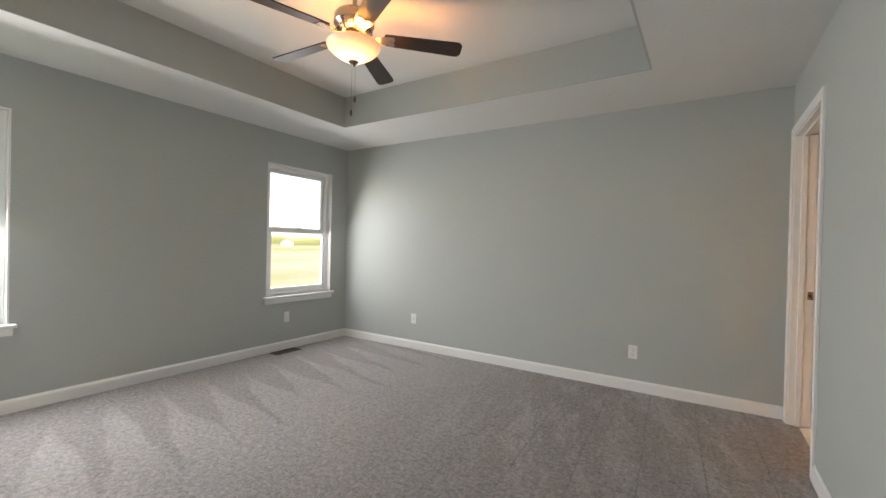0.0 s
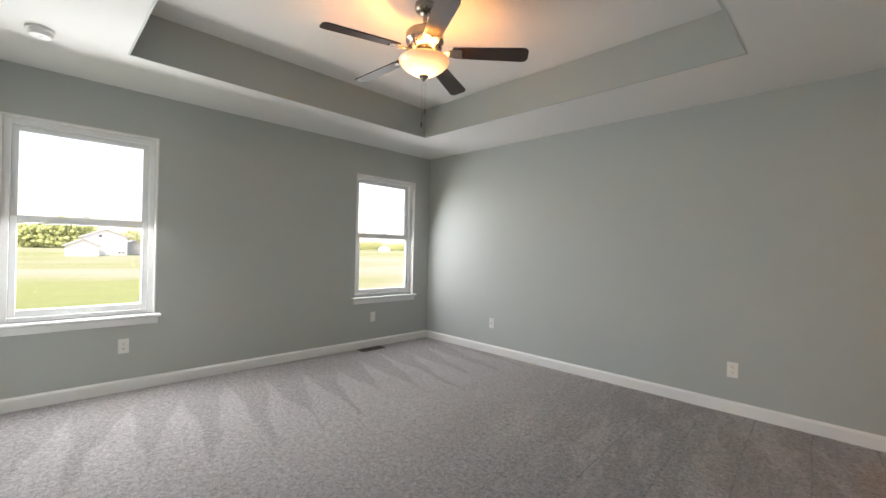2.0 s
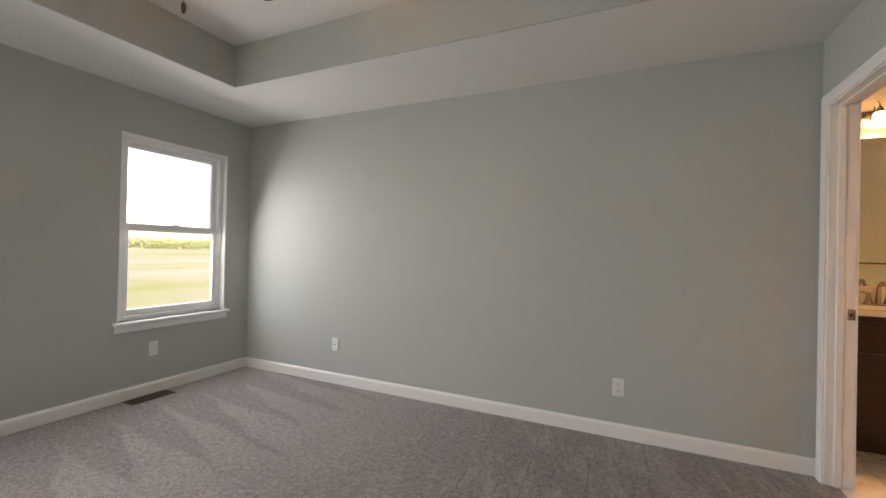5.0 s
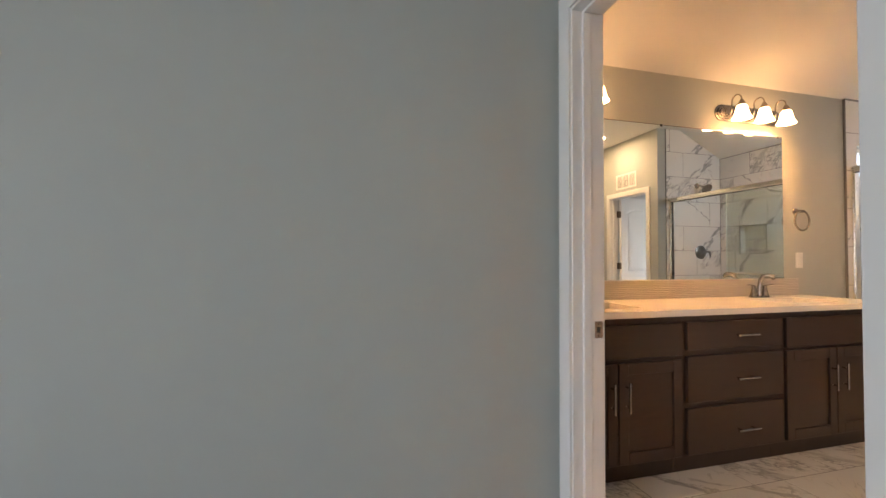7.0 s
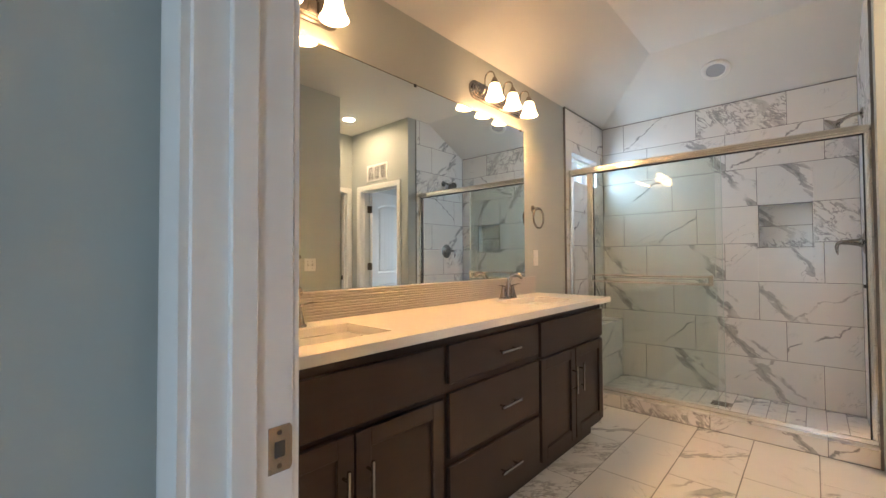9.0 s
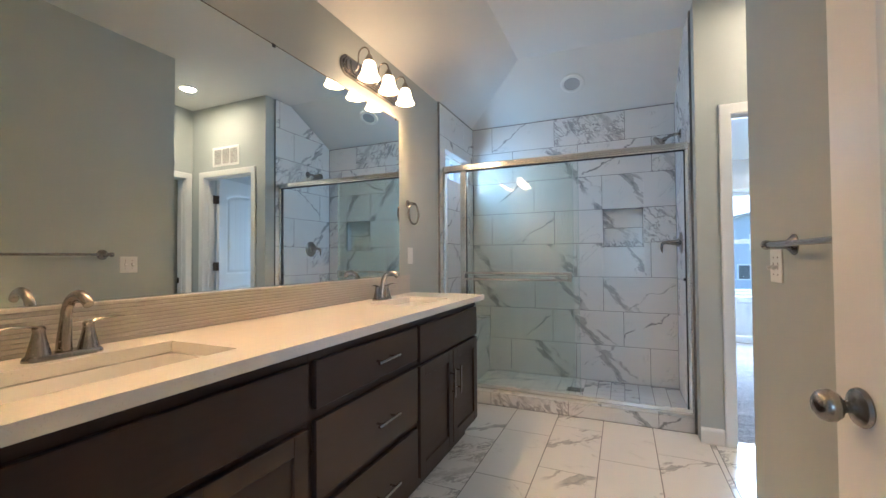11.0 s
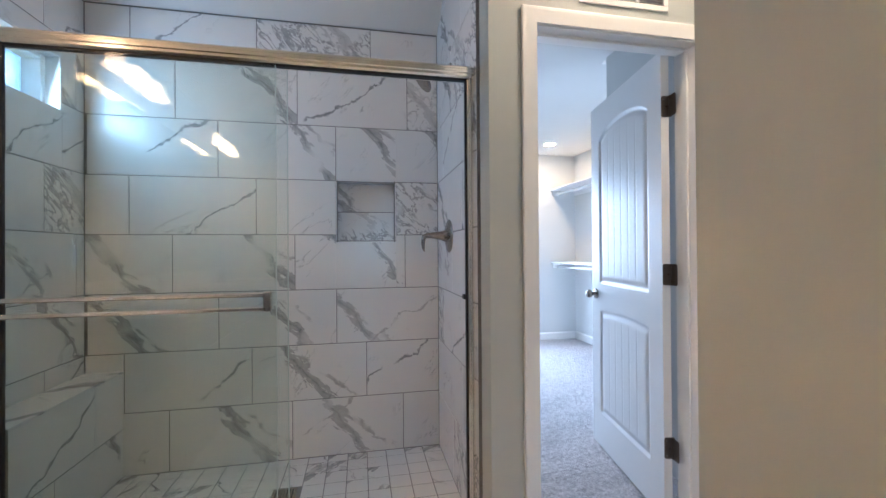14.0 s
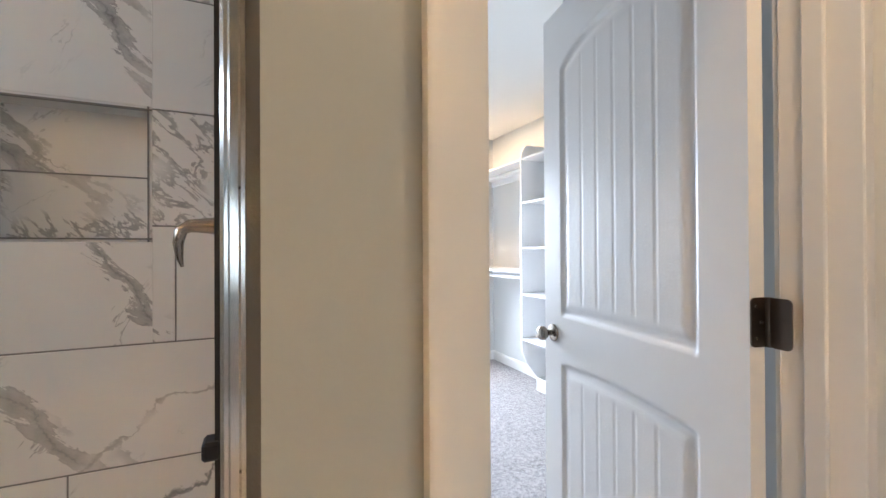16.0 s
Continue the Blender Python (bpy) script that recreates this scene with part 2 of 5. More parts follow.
def stained_wood():
    m, nt, b = shader("espresso_stained_wood", (0.055, 0.032, 0.022), 0.34)
    info = nt.nodes.new("ShaderNodeObjectInfo")
    comb = nt.nodes.new("ShaderNodeCombineXYZ")
    nt.links.new(calc(nt, "MULTIPLY", info.outputs["Random"], 9.0), comb.inputs[0])
    v = place(nt, (2, 14, 14), (0, 0, 0), comb.outputs[0])
    grain, slow = fog(nt, v, 3.0, 6, 0.6, 0.8), fog(nt, place(nt), 2.5, 3)
    col = blend(nt, grain, (0.024, 0.0125, 0.0075), (0.056, 0.0305, 0.0180))
    col = blend(nt, calc(nt, "MULTIPLY", slow, 0.5), col, (0.038, 0.0205, 0.0125))
    nt.links.new(col, b.inputs["Base Color"])
    nt.links.new(calc(nt, "MULTIPLY_ADD", grain, 0.16, 0.36), b.inputs["Roughness"])
    relief(nt, b, grain, 0.06, 0.001)
    b.inputs["Specular IOR Level"].default_value = 0.32
    b.inputs["Coat Weight"].default_value = 0.04
    b.inputs["Coat Roughness"].default_value = 0.25
    return m


def blade_wood(name, a, c):
    m, nt, b = shader(name, a, 0.34)
    grain = fog(nt, place(nt, (1.2, 16, 16)), 4, 6, 0.6, 0.6)
    nt.links.new(blend(nt, grain, a, c), b.inputs["Base Color"])
    relief(nt, b, grain, 0.05, 0.001)
    b.inputs["Specular IOR Level"].default_value = 0.28
    return m


def quartz_material():
    m, nt, b = shader("cream_white_quartz", (0.76, 0.735, 0.69), 0.2)
    v = place(nt)
    speck = ramp(nt, fog(nt, v, 260, 2), (0.30, 0.0), (0.36, 1.0))
    col = blend(nt, speck, (0.66, 0.63, 0.58), blend(nt, fog(nt, v, 3, 3), (0.75, 0.725, 0.68), (0.79, 0.765, 0.72)))
    nt.links.new(col, b.inputs["Base Color"])
    return m


def clear_glass(name, tint, gloss=0.9):
    m = bpy.data.materials.new(name)
    m.use_nodes = True
    nt = m.node_tree
    nt.nodes.clear()
    out, mix = nt.nodes.new("ShaderNodeOutputMaterial"), nt.nodes.new("ShaderNodeMixShader")
    t, g = nt.nodes.new("ShaderNodeBsdfTransparent"), nt.nodes.new("ShaderNodeBsdfGlossy")
    t.inputs[0].default_value = (*tint, 1)
    g.inputs["Roughness"].default_value = 0.01
    g.inputs[0].default_value = (gloss, gloss, gloss, 1)
    f = nt.nodes.new("ShaderNodeLayerWeight")
    f.inputs["Blend"].default_value = 0.5
    fac = calc(nt, "MULTIPLY_ADD", calc(nt, "POWER", f.outputs["Facing"], 5.0), 0.94, 0.035)
    nt.links.new(fac, mix.inputs[0])
    nt.links.new(t.outputs[0], mix.inputs[1])
    nt.links.new(g.outputs[0], mix.inputs[2])
    nt.links.new(mix.outputs[0], out.inputs[0])
    return m


def lit_glass(name, colour, strength):
    m, nt, b = shader(name, (0.85, 0.80, 0.70), 0.35)
    b.inputs["Emission Color"].default_value = (*colour, 1)
    swirl = fog(nt, place(nt), 14, 3, 0.6, 1.5)
    nt.links.new(calc(nt, "MULTIPLY", calc(nt, "MULTIPLY_ADD", swirl, 0.5, 0.75), strength), b.inputs["Emission Strength"])
    return m


def hot_bowl():
    """Alabaster glass that is brightest over its bulbs."""
    m, nt, b = shader("lit_alabaster_glass", (0.85, 0.76, 0.62), 0.3)
    sep = nt.nodes.new("ShaderNodeSeparateXYZ")
    v = place(nt)
    nt.links.new(v, sep.inputs[0])
    low = calc(nt, "MULTIPLY_ADD", sep.outputs[2], -9.0, -3.1, True)
    b.inputs["Emission Color"].default_value = (1.0, 0.5, 0.16, 1)
    nt.links.new(blend(nt, low, (1.0, 0.42, 0.10), (1.0, 0.66, 0.34)), b.inputs["Emission Color"])
    glow = calc(nt, "MULTIPLY_ADD", calc(nt, "POWER", low, 2.0), 1.3, 0.16)
    glow = calc(nt, "MULTIPLY", glow, calc(nt, "MULTIPLY_ADD", fog(nt, v, 9, 3, 0.6, 1.5), 0.5, 0.75))
    nt.links.new(calc(nt, "MULTIPLY", glow, FAN_GLOW), b.inputs["Emission Strength"])
    return m


def ground_material():
    m, nt, b = shader("spring_grass_and_bare_soil", (0.10, 0.14, 0.04), 0.95)
    v = place(nt)
    far = fog(nt, place(nt, (0.035, 0.012, 1)), 1.0, 5, 0.6, 0.4)
    col = blend(nt, fog(nt, v, 0.8, 5), (0.19, 0.245, 0.060), (0.29, 0.315, 0.115))
    soil = blend(nt, fog(nt, v, 1.7, 5), (0.33, 0.31, 0.215), (0.42, 0.385, 0.29))
    col = blend(nt, ramp(nt, far, (0.42, 0.0), (0.58, 0.85)), col, soil)
    nt.links.new(col, b.inputs["Base Color"])
    relief(nt, b, fog(nt, v, 30, 4), 0.6, 0.05)
    return m


carpet = carpet_material()
marble = marble_material("polished_marble_look_porcelain")
marble_floor = marble_material("marble_look_floor_porcelain", 0.9, 0.2)
wood = stained_wood()
blade_dark = blade_wood("dark_walnut_blade", (0.030, 0.017, 0.012), (0.060, 0.034, 0.024))
quartz = quartz_material()
pane_glass = clear_glass("window_glass", (0.985, 0.99, 0.985))
shower_glass = clear_glass("clear_shower_glass", (0.948, 0.975, 0.963))
mirror_silver = shader("mirror_silver", (0.78, 0.815, 0.785), 0.0, 1.0)[0]
bowl_glass = hot_bowl()
bulb_glass = lit_glass("lit_bulb", (1.0, 0.51, 0.18), BULB_GLOW)
fan_bulb_glass = lit_glass("lit_fan_bulb", (1.0, 0.46, 0.14), BULB_GLOW * 0.7)
shade_glass = lit_glass("lit_frosted_glass", (1.0, 0.57, 0.24), VANITY_GLOW)
down_glass = lit_glass("lit_downlight_lens", (1.0, 0.68, 0.38), DOWN_GLOW)
dim_glass = lit_glass("lit_dim_lens", (1.0, 0.62, 0.30), DOWN_GLOW * 0.22)
strip_tile = plain("taupe_linear_mosaic", (0.50, 0.465, 0.43), 0.35, grain=40, vary=0.10, bump=0.1, stretch=(0.5, 1, 1))
siding = plain("white_lap_siding", (0.78, 0.78, 0.77), 0.6)
blue_siding = plain("blue_grey_lap_siding", (0.46, 0.51, 0.56), 0.6)
shingle = plain("grey_shingles", (0.42, 0.41, 0.40), 0.9, grain=6)
far_pane = plain("dark_window_pane", (0.05, 0.06, 0.07), 0.15)
leafage = plain("spring_foliage", (0.40, 0.44, 0.18), 0.9, grain=0.8, vary=0.3)
concrete = plain("pale_concrete", (0.42, 0.41, 0.39), 0.9, grain=20, vary=0.1, bump=0.3)
turf = ground_material()
glass_edge = plain("polished_glass_edge", (0.50, 0.58, 0.56), 0.12, vary=0.02, bump=0.0)
slot_grey = plain("grey_toggle_slot", (0.36, 0.35, 0.33), 0.6)


# ---- building blocks ----
def box(bm, lo, hi, c=0.0):
    """A block from corner to corner, its edges chamfered by c."""
    (x0, y0, z0), (x1, y1, z1) = lo, hi
    if c <= 0:
        v = [bm.verts.new((x, y, z)) for x in (x0, x1) for y in (y0, y1) for z in (z0, z1)]
        for f in ((0, 1, 3, 2), (4, 6, 7, 5), (0, 4, 5, 1), (2, 3, 7, 6), (0, 2, 6, 4), (1, 5, 7, 3)):
            bm.faces.new([v[i] for i in f])
        return bm
    size, mid = ((x1 - x0) / 2, (y1 - y0) / 2, (z1 - z0) / 2), ((x1 + x0) / 2, (y1 + y0) / 2, (z1 + z0) / 2)
    c = min(c, *(s * 0.9 for s in size))
    v = {}
    for sx in (-1, 1):
        for sy in (-1, 1):
            for sz in (-1, 1):
                for a in range(3):
                    s = (sx, sy, sz)
                    v[s, a] = bm.verts.new([mid[k] + s[k] * (size[k] - (0 if k == a else c)) for k in range(3)])
    for a in range(3):
        p, q = [k for k in range(3) if k != a]
        for s in (-1, 1):
            ring = []
            for u, w in ((-1, -1), (1, -1), (1, 1), (-1, 1)):
                t = [0, 0, 0]
                t[a], t[p], t[q] = s, u, w
                ring.append(v[tuple(t), a])
            bm.faces.new(ring)
        for u in (-1, 1):
            for w in (-1, 1):
                t, o = [0, 0, 0], [0, 0, 0]
                t[a], t[p], t[q] = -1, u, w
                o[a], o[p], o[q] = 1, u, w
                bm.faces.new([v[tuple(t), p], v[tuple(o), p], v[tuple(o), q], v[tuple(t), q]])
    for s in [k[0] for k in v if k[1] == 0]:
        bm.faces.new([v[s, 0], v[s, 1], v[s, 2]])
    return bm


def lathe(bm, profile, n=32, m=Matrix()):
    rings = []
    for r, z in profile:
        if r < 1e-5:
            rings.append([bm.verts.new(m @ Vector((0, 0, z)))])
        else:
            rings.append([bm.verts.new(m @ Vector((r * math.cos(k * math.tau / n), r * math.sin(k * math.tau / n), z))) for k in range(n)])
    for a, b in zip(rings, rings[1:]):
        for k in range(n):
            j = (k + 1) % n
            if len(a) == 1 and len(b) == 1:
                continue
            if len(a) == 1:
                bm.faces.new([a[0], b[k], b[j]])
            elif len(b) == 1:
                bm.faces.new([a[k], b[0], a[j]])
            else:
                bm.faces.new([a[k], b[k], b[j], a[j]])
    return bm


def tube(bm, points, radii, n=12, flat=1.0, caps=True):
    """A round bar through points; flat squeezes it across."""
    pts = [Vector(p) for p in points]
    if isinstance(radii, (int, float)):
        radii = [radii] * len(pts)
    rings, up = [], None
    for k, p in enumerate(pts):
        d = (pts[min(k + 1, len(pts) - 1)] - pts[max(k - 1, 0)]).normalized()
        if up is None:
            up = Vector((0, 0, 1)) if abs(d.z) < 0.9 else Vector((1, 0, 0))
        side = d.cross(up).normalized()
        up = side.cross(d).normalized()
        rings.append([bm.verts.new(p + radii[k] * (math.cos(a) * side + flat * math.sin(a) * up)) for a in (i * math.tau / n for i in range(n))])
    for a, b in zip(rings, rings[1:]):
        for k in range(n):
            bm.faces.new([a[k], a[(k + 1) % n], b[(k + 1) % n], b[k]])
    if caps:
        bm.faces.new(rings[0][::-1])
        bm.faces.new(rings[-1])
    return bm


def arc(centre, r, a0, a1, n, u=(1, 0, 0), w=(0, 0, 1)):
    c, u, w = Vector(centre), Vector(u), Vector(w)
    return [c + r * (math.cos(radians(a0 + (a1 - a0) * k / n)) * u + math.sin(radians(a0 + (a1 - a0) * k / n)) * w) for k in range(n + 1)]


def prism(bm, outline, z0, z1, m=Matrix()):
    """An upright block over a flat outline."""
    a = [bm.verts.new(m @ Vector((x, y, z0))) for x, y in outline]
    b = [bm.verts.new(m @ Vector((x, y, z1))) for x, y in outline]
    n = len(a)
    bm.faces.new(a[::-1])
    bm.faces.new(b)
    for k in range(n):
        bm.faces.new([a[k], a[(k + 1) % n], b[(k + 1) % n], b[k]])
    return bm


def rounded(cx, cy, w, h, r, n=5):
    pts = []
    for sx, sy, a0 in ((1, 1, 0), (-1, 1, 90), (-1, -1, 180), (1, -1, 270)):
        for k in range(n + 1):
            a = radians(a0 + 90 * k / n)
            pts.append((cx + sx * (w / 2 - r) + r * math.cos(a), cy + sy * (h / 2 - r) + r * math.sin(a)))
    return pts


def meshed(name, bm, material, smooth=False):
    bmesh.ops.recalc_face_normals(bm, faces=bm.faces)
    data = bpy.data.meshes.new(name)
    bm.to_mesh(data)
    bm.free()
    data.materials.append(material)
    if smooth:
        data.polygons.foreach_set("use_smooth", [True] * len(data.polygons))
        data.set_sharp_from_angle(angle=radians(38))
    return data


def part(name, bm, material, parent=None, label="", smooth=False, at=None):
    ob = new(name, meshed(name, bm, material, smooth))
    if parent:
        ob.parent = parent
    if at is not None:
        ob.matrix_basis = at
    return tagged(ob, label)


def thing(name, m, label, category, group="", kind=""):
    ob = new(name)
    ob.empty_display_size = 0.1
    ob.matrix_basis = m
    return tagged(ob, label, category, group, kind)


def block(name, lo, hi, material, parent=None, label="", c=0.0):
    return part(name, box(bmesh.new(), lo, hi, c), material, parent, label)


def structure(name, boxes, material, label, category, c=0.0):
    bm = bmesh.new()
    for lo, hi in boxes:
        box(bm, lo, hi, c)
    return tagged(part(name, bm, material), label, category, "", "structure")


# ---- the shell ----
BX0, BX1, BY0, BY1, BH = -3.95, 0.572, -0.42, 3.838, 2.44
T = 0.125
NX0, NY1, EX = 0.69, 4.80, 3.575
SY = 2.90
SX = 3.70
FLAT, EAVE, CUT = 2.77, 2.45, 0.635
TX = 4.525
WZ0, WZ1 = 0.615, 2.085
WIN = ((-0.19, 0.725), (2.67, 3.575))
D1 = (2.94, 3.745)
D2 = (2.095, 2.785)
D3 = (2.86, 3.495)
DH, DL = 2.05, 2.012
AY, AX = 1.905, 2.728

structure("wall_west", [
    ((-4.10, -0.56, -0.5), (BX0, 4.0, WZ0)), ((-4.10, -0.56, WZ1), (BX0, 4.0, 2.95)),
    ((-4.10, -0.56, WZ0), (BX0, WIN[0][0], WZ1)), ((-4.10, WIN[0][1], WZ0), (BX0, WIN[1][0], WZ1)), ((-4.10, WIN[1][1], WZ0), (BX0, 4.0, WZ1)),
], wall_paint, "grey-green painted bedroom wall with two window openings", "wall")
structure("wall_north", [((BX0, BY1, -0.1), (BX1, BY1 + T, 2.95))], wall_paint, "plain grey-green painted bedroom wall", "wall")
structure("wall_south", [((BX0, BY0 - T, -0.1), (NX0, BY0, 2.95))], wall_paint, "plain grey-green painted wall behind the start", "wall")
structure("wall_divider", [
    ((BX1, BY0, -0.1), (NX0, D1[0] - 0.02, 2.95)), ((BX1, D1[1] + 0.02, -0.1), (NX0, NY1, 2.95)), ((BX1, D1[0] - 0.02, DH + 0.02), (NX0, D1[1] + 0.02, 2.95)),
], wall_paint, "grey-green wall between bedroom and bathroom with a doorway", "wall")
structure("wall_bath_north", [
    ((NX0 - T, NY1, -0.1), (3.81, NY1 + 0.14, 2.95)), ((4.37, NY1, -0.1), (4.66, NY1 + 0.14, 2.95)), ((3.81, NY1, -0.1), (4.37, NY1 + 0.14, 1.835)), ((3.81, NY1, 2.095), (4.37, NY1 + 0.14, 2.95)),
], wall_paint, "grey painted bathroom wall behind vanity and shower", "wall")
structure("wall_bath_south", [((NX0, SY - 0.12, -0.1), (AX - 0.12, SY, 2.95)), ((AX - 0.12, AY - 0.12, -0.1), (AX, SY, 2.95))], wall_paint, "grey-green bathroom wall with towel bar", "wall")
structure("wall_toilet", [
    ((AX, AY - 0.12, -0.1), (D3[0] - 0.02, AY, 2.95)), ((D3[1] + 0.02, AY - 0.12, -0.1), (EX, AY, 2.95)), ((D3[0] - 0.02, AY - 0.12, DL + 0.02), (D3[1] + 0.02, AY, 2.95)),
    ((EX, AY - 0.16, -0.1), (4.45, AY - 0.11, 2.95)), ((4.45, 0.6, -0.1), (4.51, AY - 0.11, 2.95)), ((AX - 0.12, 0.66, -0.1), (4.45, 0.78, 2.95)), ((AX - 0.12, 0.78, -0.1), (AX, AY - 0.12, 2.95)),
], wall_paint, "grey-green walls round the small toilet room", "wall")
structure("wall_bath_east", [
    ((EX, AY, -0.1), (EX + 0.115, D2[0] - 0.02, 2.95)), ((EX, D2[1] + 0.02, -0.1), (EX + 0.115, 2.974, 2.95)), ((EX, D2[0] - 0.02, DL + 0.02), (EX + 0.115, D2[1] + 0.02, 2.95)),
], wall_paint, "grey wall with the closet doorway beside the shower", "wall")
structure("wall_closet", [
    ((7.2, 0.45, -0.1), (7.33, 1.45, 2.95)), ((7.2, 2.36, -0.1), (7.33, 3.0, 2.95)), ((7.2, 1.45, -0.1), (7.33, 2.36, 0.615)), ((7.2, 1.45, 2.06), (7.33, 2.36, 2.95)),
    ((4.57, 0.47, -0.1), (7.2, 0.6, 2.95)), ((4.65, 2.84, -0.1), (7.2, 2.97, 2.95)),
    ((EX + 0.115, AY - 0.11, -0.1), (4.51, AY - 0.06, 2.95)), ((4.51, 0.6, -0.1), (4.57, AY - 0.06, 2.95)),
], closet_lightened, "lightened walls of the walk-in closet with one window", "wall")

# ceilings
TRAY = ((-3.175, 0.42), (-0.29, 3.03))
(ta, tb), (tc, td) = TRAY
structure("ceiling_bedroom", [
    ((BX0 - 0.1, BY0 - 0.1, BH), (ta - 0.012, BY1 + 0.1, 2.9)), ((tc + 0.012, BY0 - 0.1, BH), (BX1 + 0.06, BY1 + 0.1, 2.9)),
    ((ta - 0.012, BY0 - 0.1, BH), (tc + 0.012, tb - 0.012, 2.9)), ((ta - 0.012, td + 0.012, BH), (tc + 0.012, BY1 + 0.1, 2.9)),
    ((ta - 0.012, tb - 0.012, 2.75), (tc + 0.012, td + 0.012, 2.9)),
], ceiling_paint, "off-white bedroom ceiling with a recessed tray", "ceiling")
structure("tray_trim", [
    ((ta - 0.012, tb - 0.012, BH - 0.002), (ta, td + 0.012, 2.75)), ((tc, tb - 0.012, BH - 0.002), (tc + 0.012, td + 0.012, 2.75)),
    ((ta, tb - 0.012, BH - 0.002), (tc, tb, 2.75)), ((ta, td, BH - 0.002), (tc, td + 0.012, 2.75)),
], wall_paint, "grey-green painted sides of the ceiling tray", "ceiling trim")

bm = bmesh.new()
rise = (FLAT - EAVE) / CUT
fx, fy, x1, y1 = TX - CUT, NY1 - CUT, 4.66, NY1 + 0.14
zx, zy = FLAT - rise * (x1 - fx), FLAT - rise * (y1 - fy)
ys = 2.875
q = [bm.verts.new(p) for p in ((NX0 - 0.1, ys, FLAT), (fx, ys, FLAT), (fx, fy, FLAT), (NX0 - 0.1, fy, FLAT), (x1, ys, zx), (x1, y1, zx), (NX0 - 0.1, y1, zy))]
for f in ((0, 1, 2, 3), (1, 4, 5, 2), (3, 2, 5, 6)):
    bm.faces.new([q[i] for i in f])
up = [bm.verts.new(v.co + Vector((0, 0, 0.12))) for v in q]
for f in ((0, 1, 2, 3), (1, 4, 5, 2), (3, 2, 5, 6)):
    bm.faces.new([up[i] for i in f][::-1])
rim = (0, 1, 4, 5, 6, 3)
for k in range(6):
    a, b = rim[k], rim[(k + 1) % 6]
    bm.faces.new([q[a], up[a], up[b], q[b]])
box(bm, (NX0 - 0.1, 1.75, FLAT), (EX + 0.06, ys, FLAT + 0.12))
box(bm, (NX0 - 0.1, 0.6, FLAT), (4.52, 1.75, FLAT + 0.12))
tagged(part("ceiling_bath", bm, ceiling_paint), "off-white bathroom ceiling sloping down to the outer walls", "ceiling", "", "structure")
structure("ceiling_closet", [((4.66, 0.45, BH), (7.3, 3.0, 2.6)), ((EX + 0.115, AY - 0.08, BH), (4.66, 2.88, 2.6))], ceiling_paint, "white closet ceiling", "ceiling")

# floors
floor_bed = structure("floor_bedroom", [((BX0 - 0.02, BY0 - 0.02, -0.12), (0.63, BY1 + 0.02, 0.0))], carpet, "grey cut-pile carpet with vacuum marks", "carpet")
structure("floor_closet", [((EX + 0.075, AY - 0.06, -0.12), (4.57, 2.86, 0.0)), ((4.57, 0.58, -0.12), (7.22, 2.86, 0.0))], carpet, "grey cut-pile closet carpet", "carpet")
floor_bath = structure("floor_bath", [((0.63, 0.7, -0.12), (EX + 0.075, NY1 + 0.02, -0.0012)), ((EX + 0.075, 0.7, -0.12), (4.46, 1.75, -0.0012)), ((EX + 0.075, 2.96, -0.12), (SX + 0.004, NY1 + 0.02, -0.0012)), ((SX + 0.004, 2.96, -0.12), (4.6, NY1 + 0.02, 0.02))], grout, "marble-look tile floor with grey grout", "floor")


# ---- trim ----
BASE = [(0, 0), (0.014, 0), (0.014, 0.075), (0.011, 0.085), (0.006, 0.09), (0.004, 0.096), (0, 0.096)]


def baseboard(a, b, normal, label="white painted baseboard"):
    """A moulded board along the wall foot from a to b, standing out along the normal."""
    a, b, n = Vector((*a, 0)), Vector((*b, 0)), Vector((*normal, 0))
    bm = bmesh.new()
    ends = [[bm.verts.new(p + n * (d + 0.001) + Vector((0, 0, z + 0.002))) for d, z in BASE] for p in (a, b)]
    for k in range(len(BASE)):
        j = (k + 1) % len(BASE)
        bm.faces.new([ends[0][k], ends[0][j], ends[1][j], ends[1][k]])
    bm.faces.new(ends[0])
    bm.faces.new(ends[1][::-1])
    tagged(part("baseboard", bm, trim_paint), label, "baseboard", "", "structure")


for a, b, n in (
    ((BX0, BY0), (BX0, BY1), (1, 0)), ((BX0 + 0.016, BY1), (BX1, BY1), (0, -1)), ((BX1, BY0), (BX1, D1[0] - 0.066), (-1, 0)), ((BX0, BY0), (BX1, BY0), (0, 1)),
    ((NX0, SY), (AX, SY), (0, 1)), ((AX, AY), (AX, SY), (1, 0)), ((EX, D2[1] + 0.066), (EX, 2.974), (-1, 0)), ((AX, 0.78), (4.45, 0.78), (0, 1)), ((4.45, 0.78), (4.45, AY - 0.12), (-1, 0)),
    ((4.57, 0.6), (7.2, 0.6), (0, 1)), ((7.2, 0.6), (7.2, 2.84), (-1, 0)), ((4.65, 2.84), (7.2, 2.84), (0, -1)), ((4.57, 0.6), (4.57, AY), (1, 0)), ((EX, AY), (EX, D2[0] - 0.066), (-1, 0)),
):
    baseboard(a, b, n)

CASING = [(0.005, 0), (0.005, 0.0105), (0.009, 0.0125), (0.030, 0.0125), (0.036, 0.0140), (0.050, 0.0155), (0.060, 0.0160), (0.064, 0.0135), (0.064, 0)]


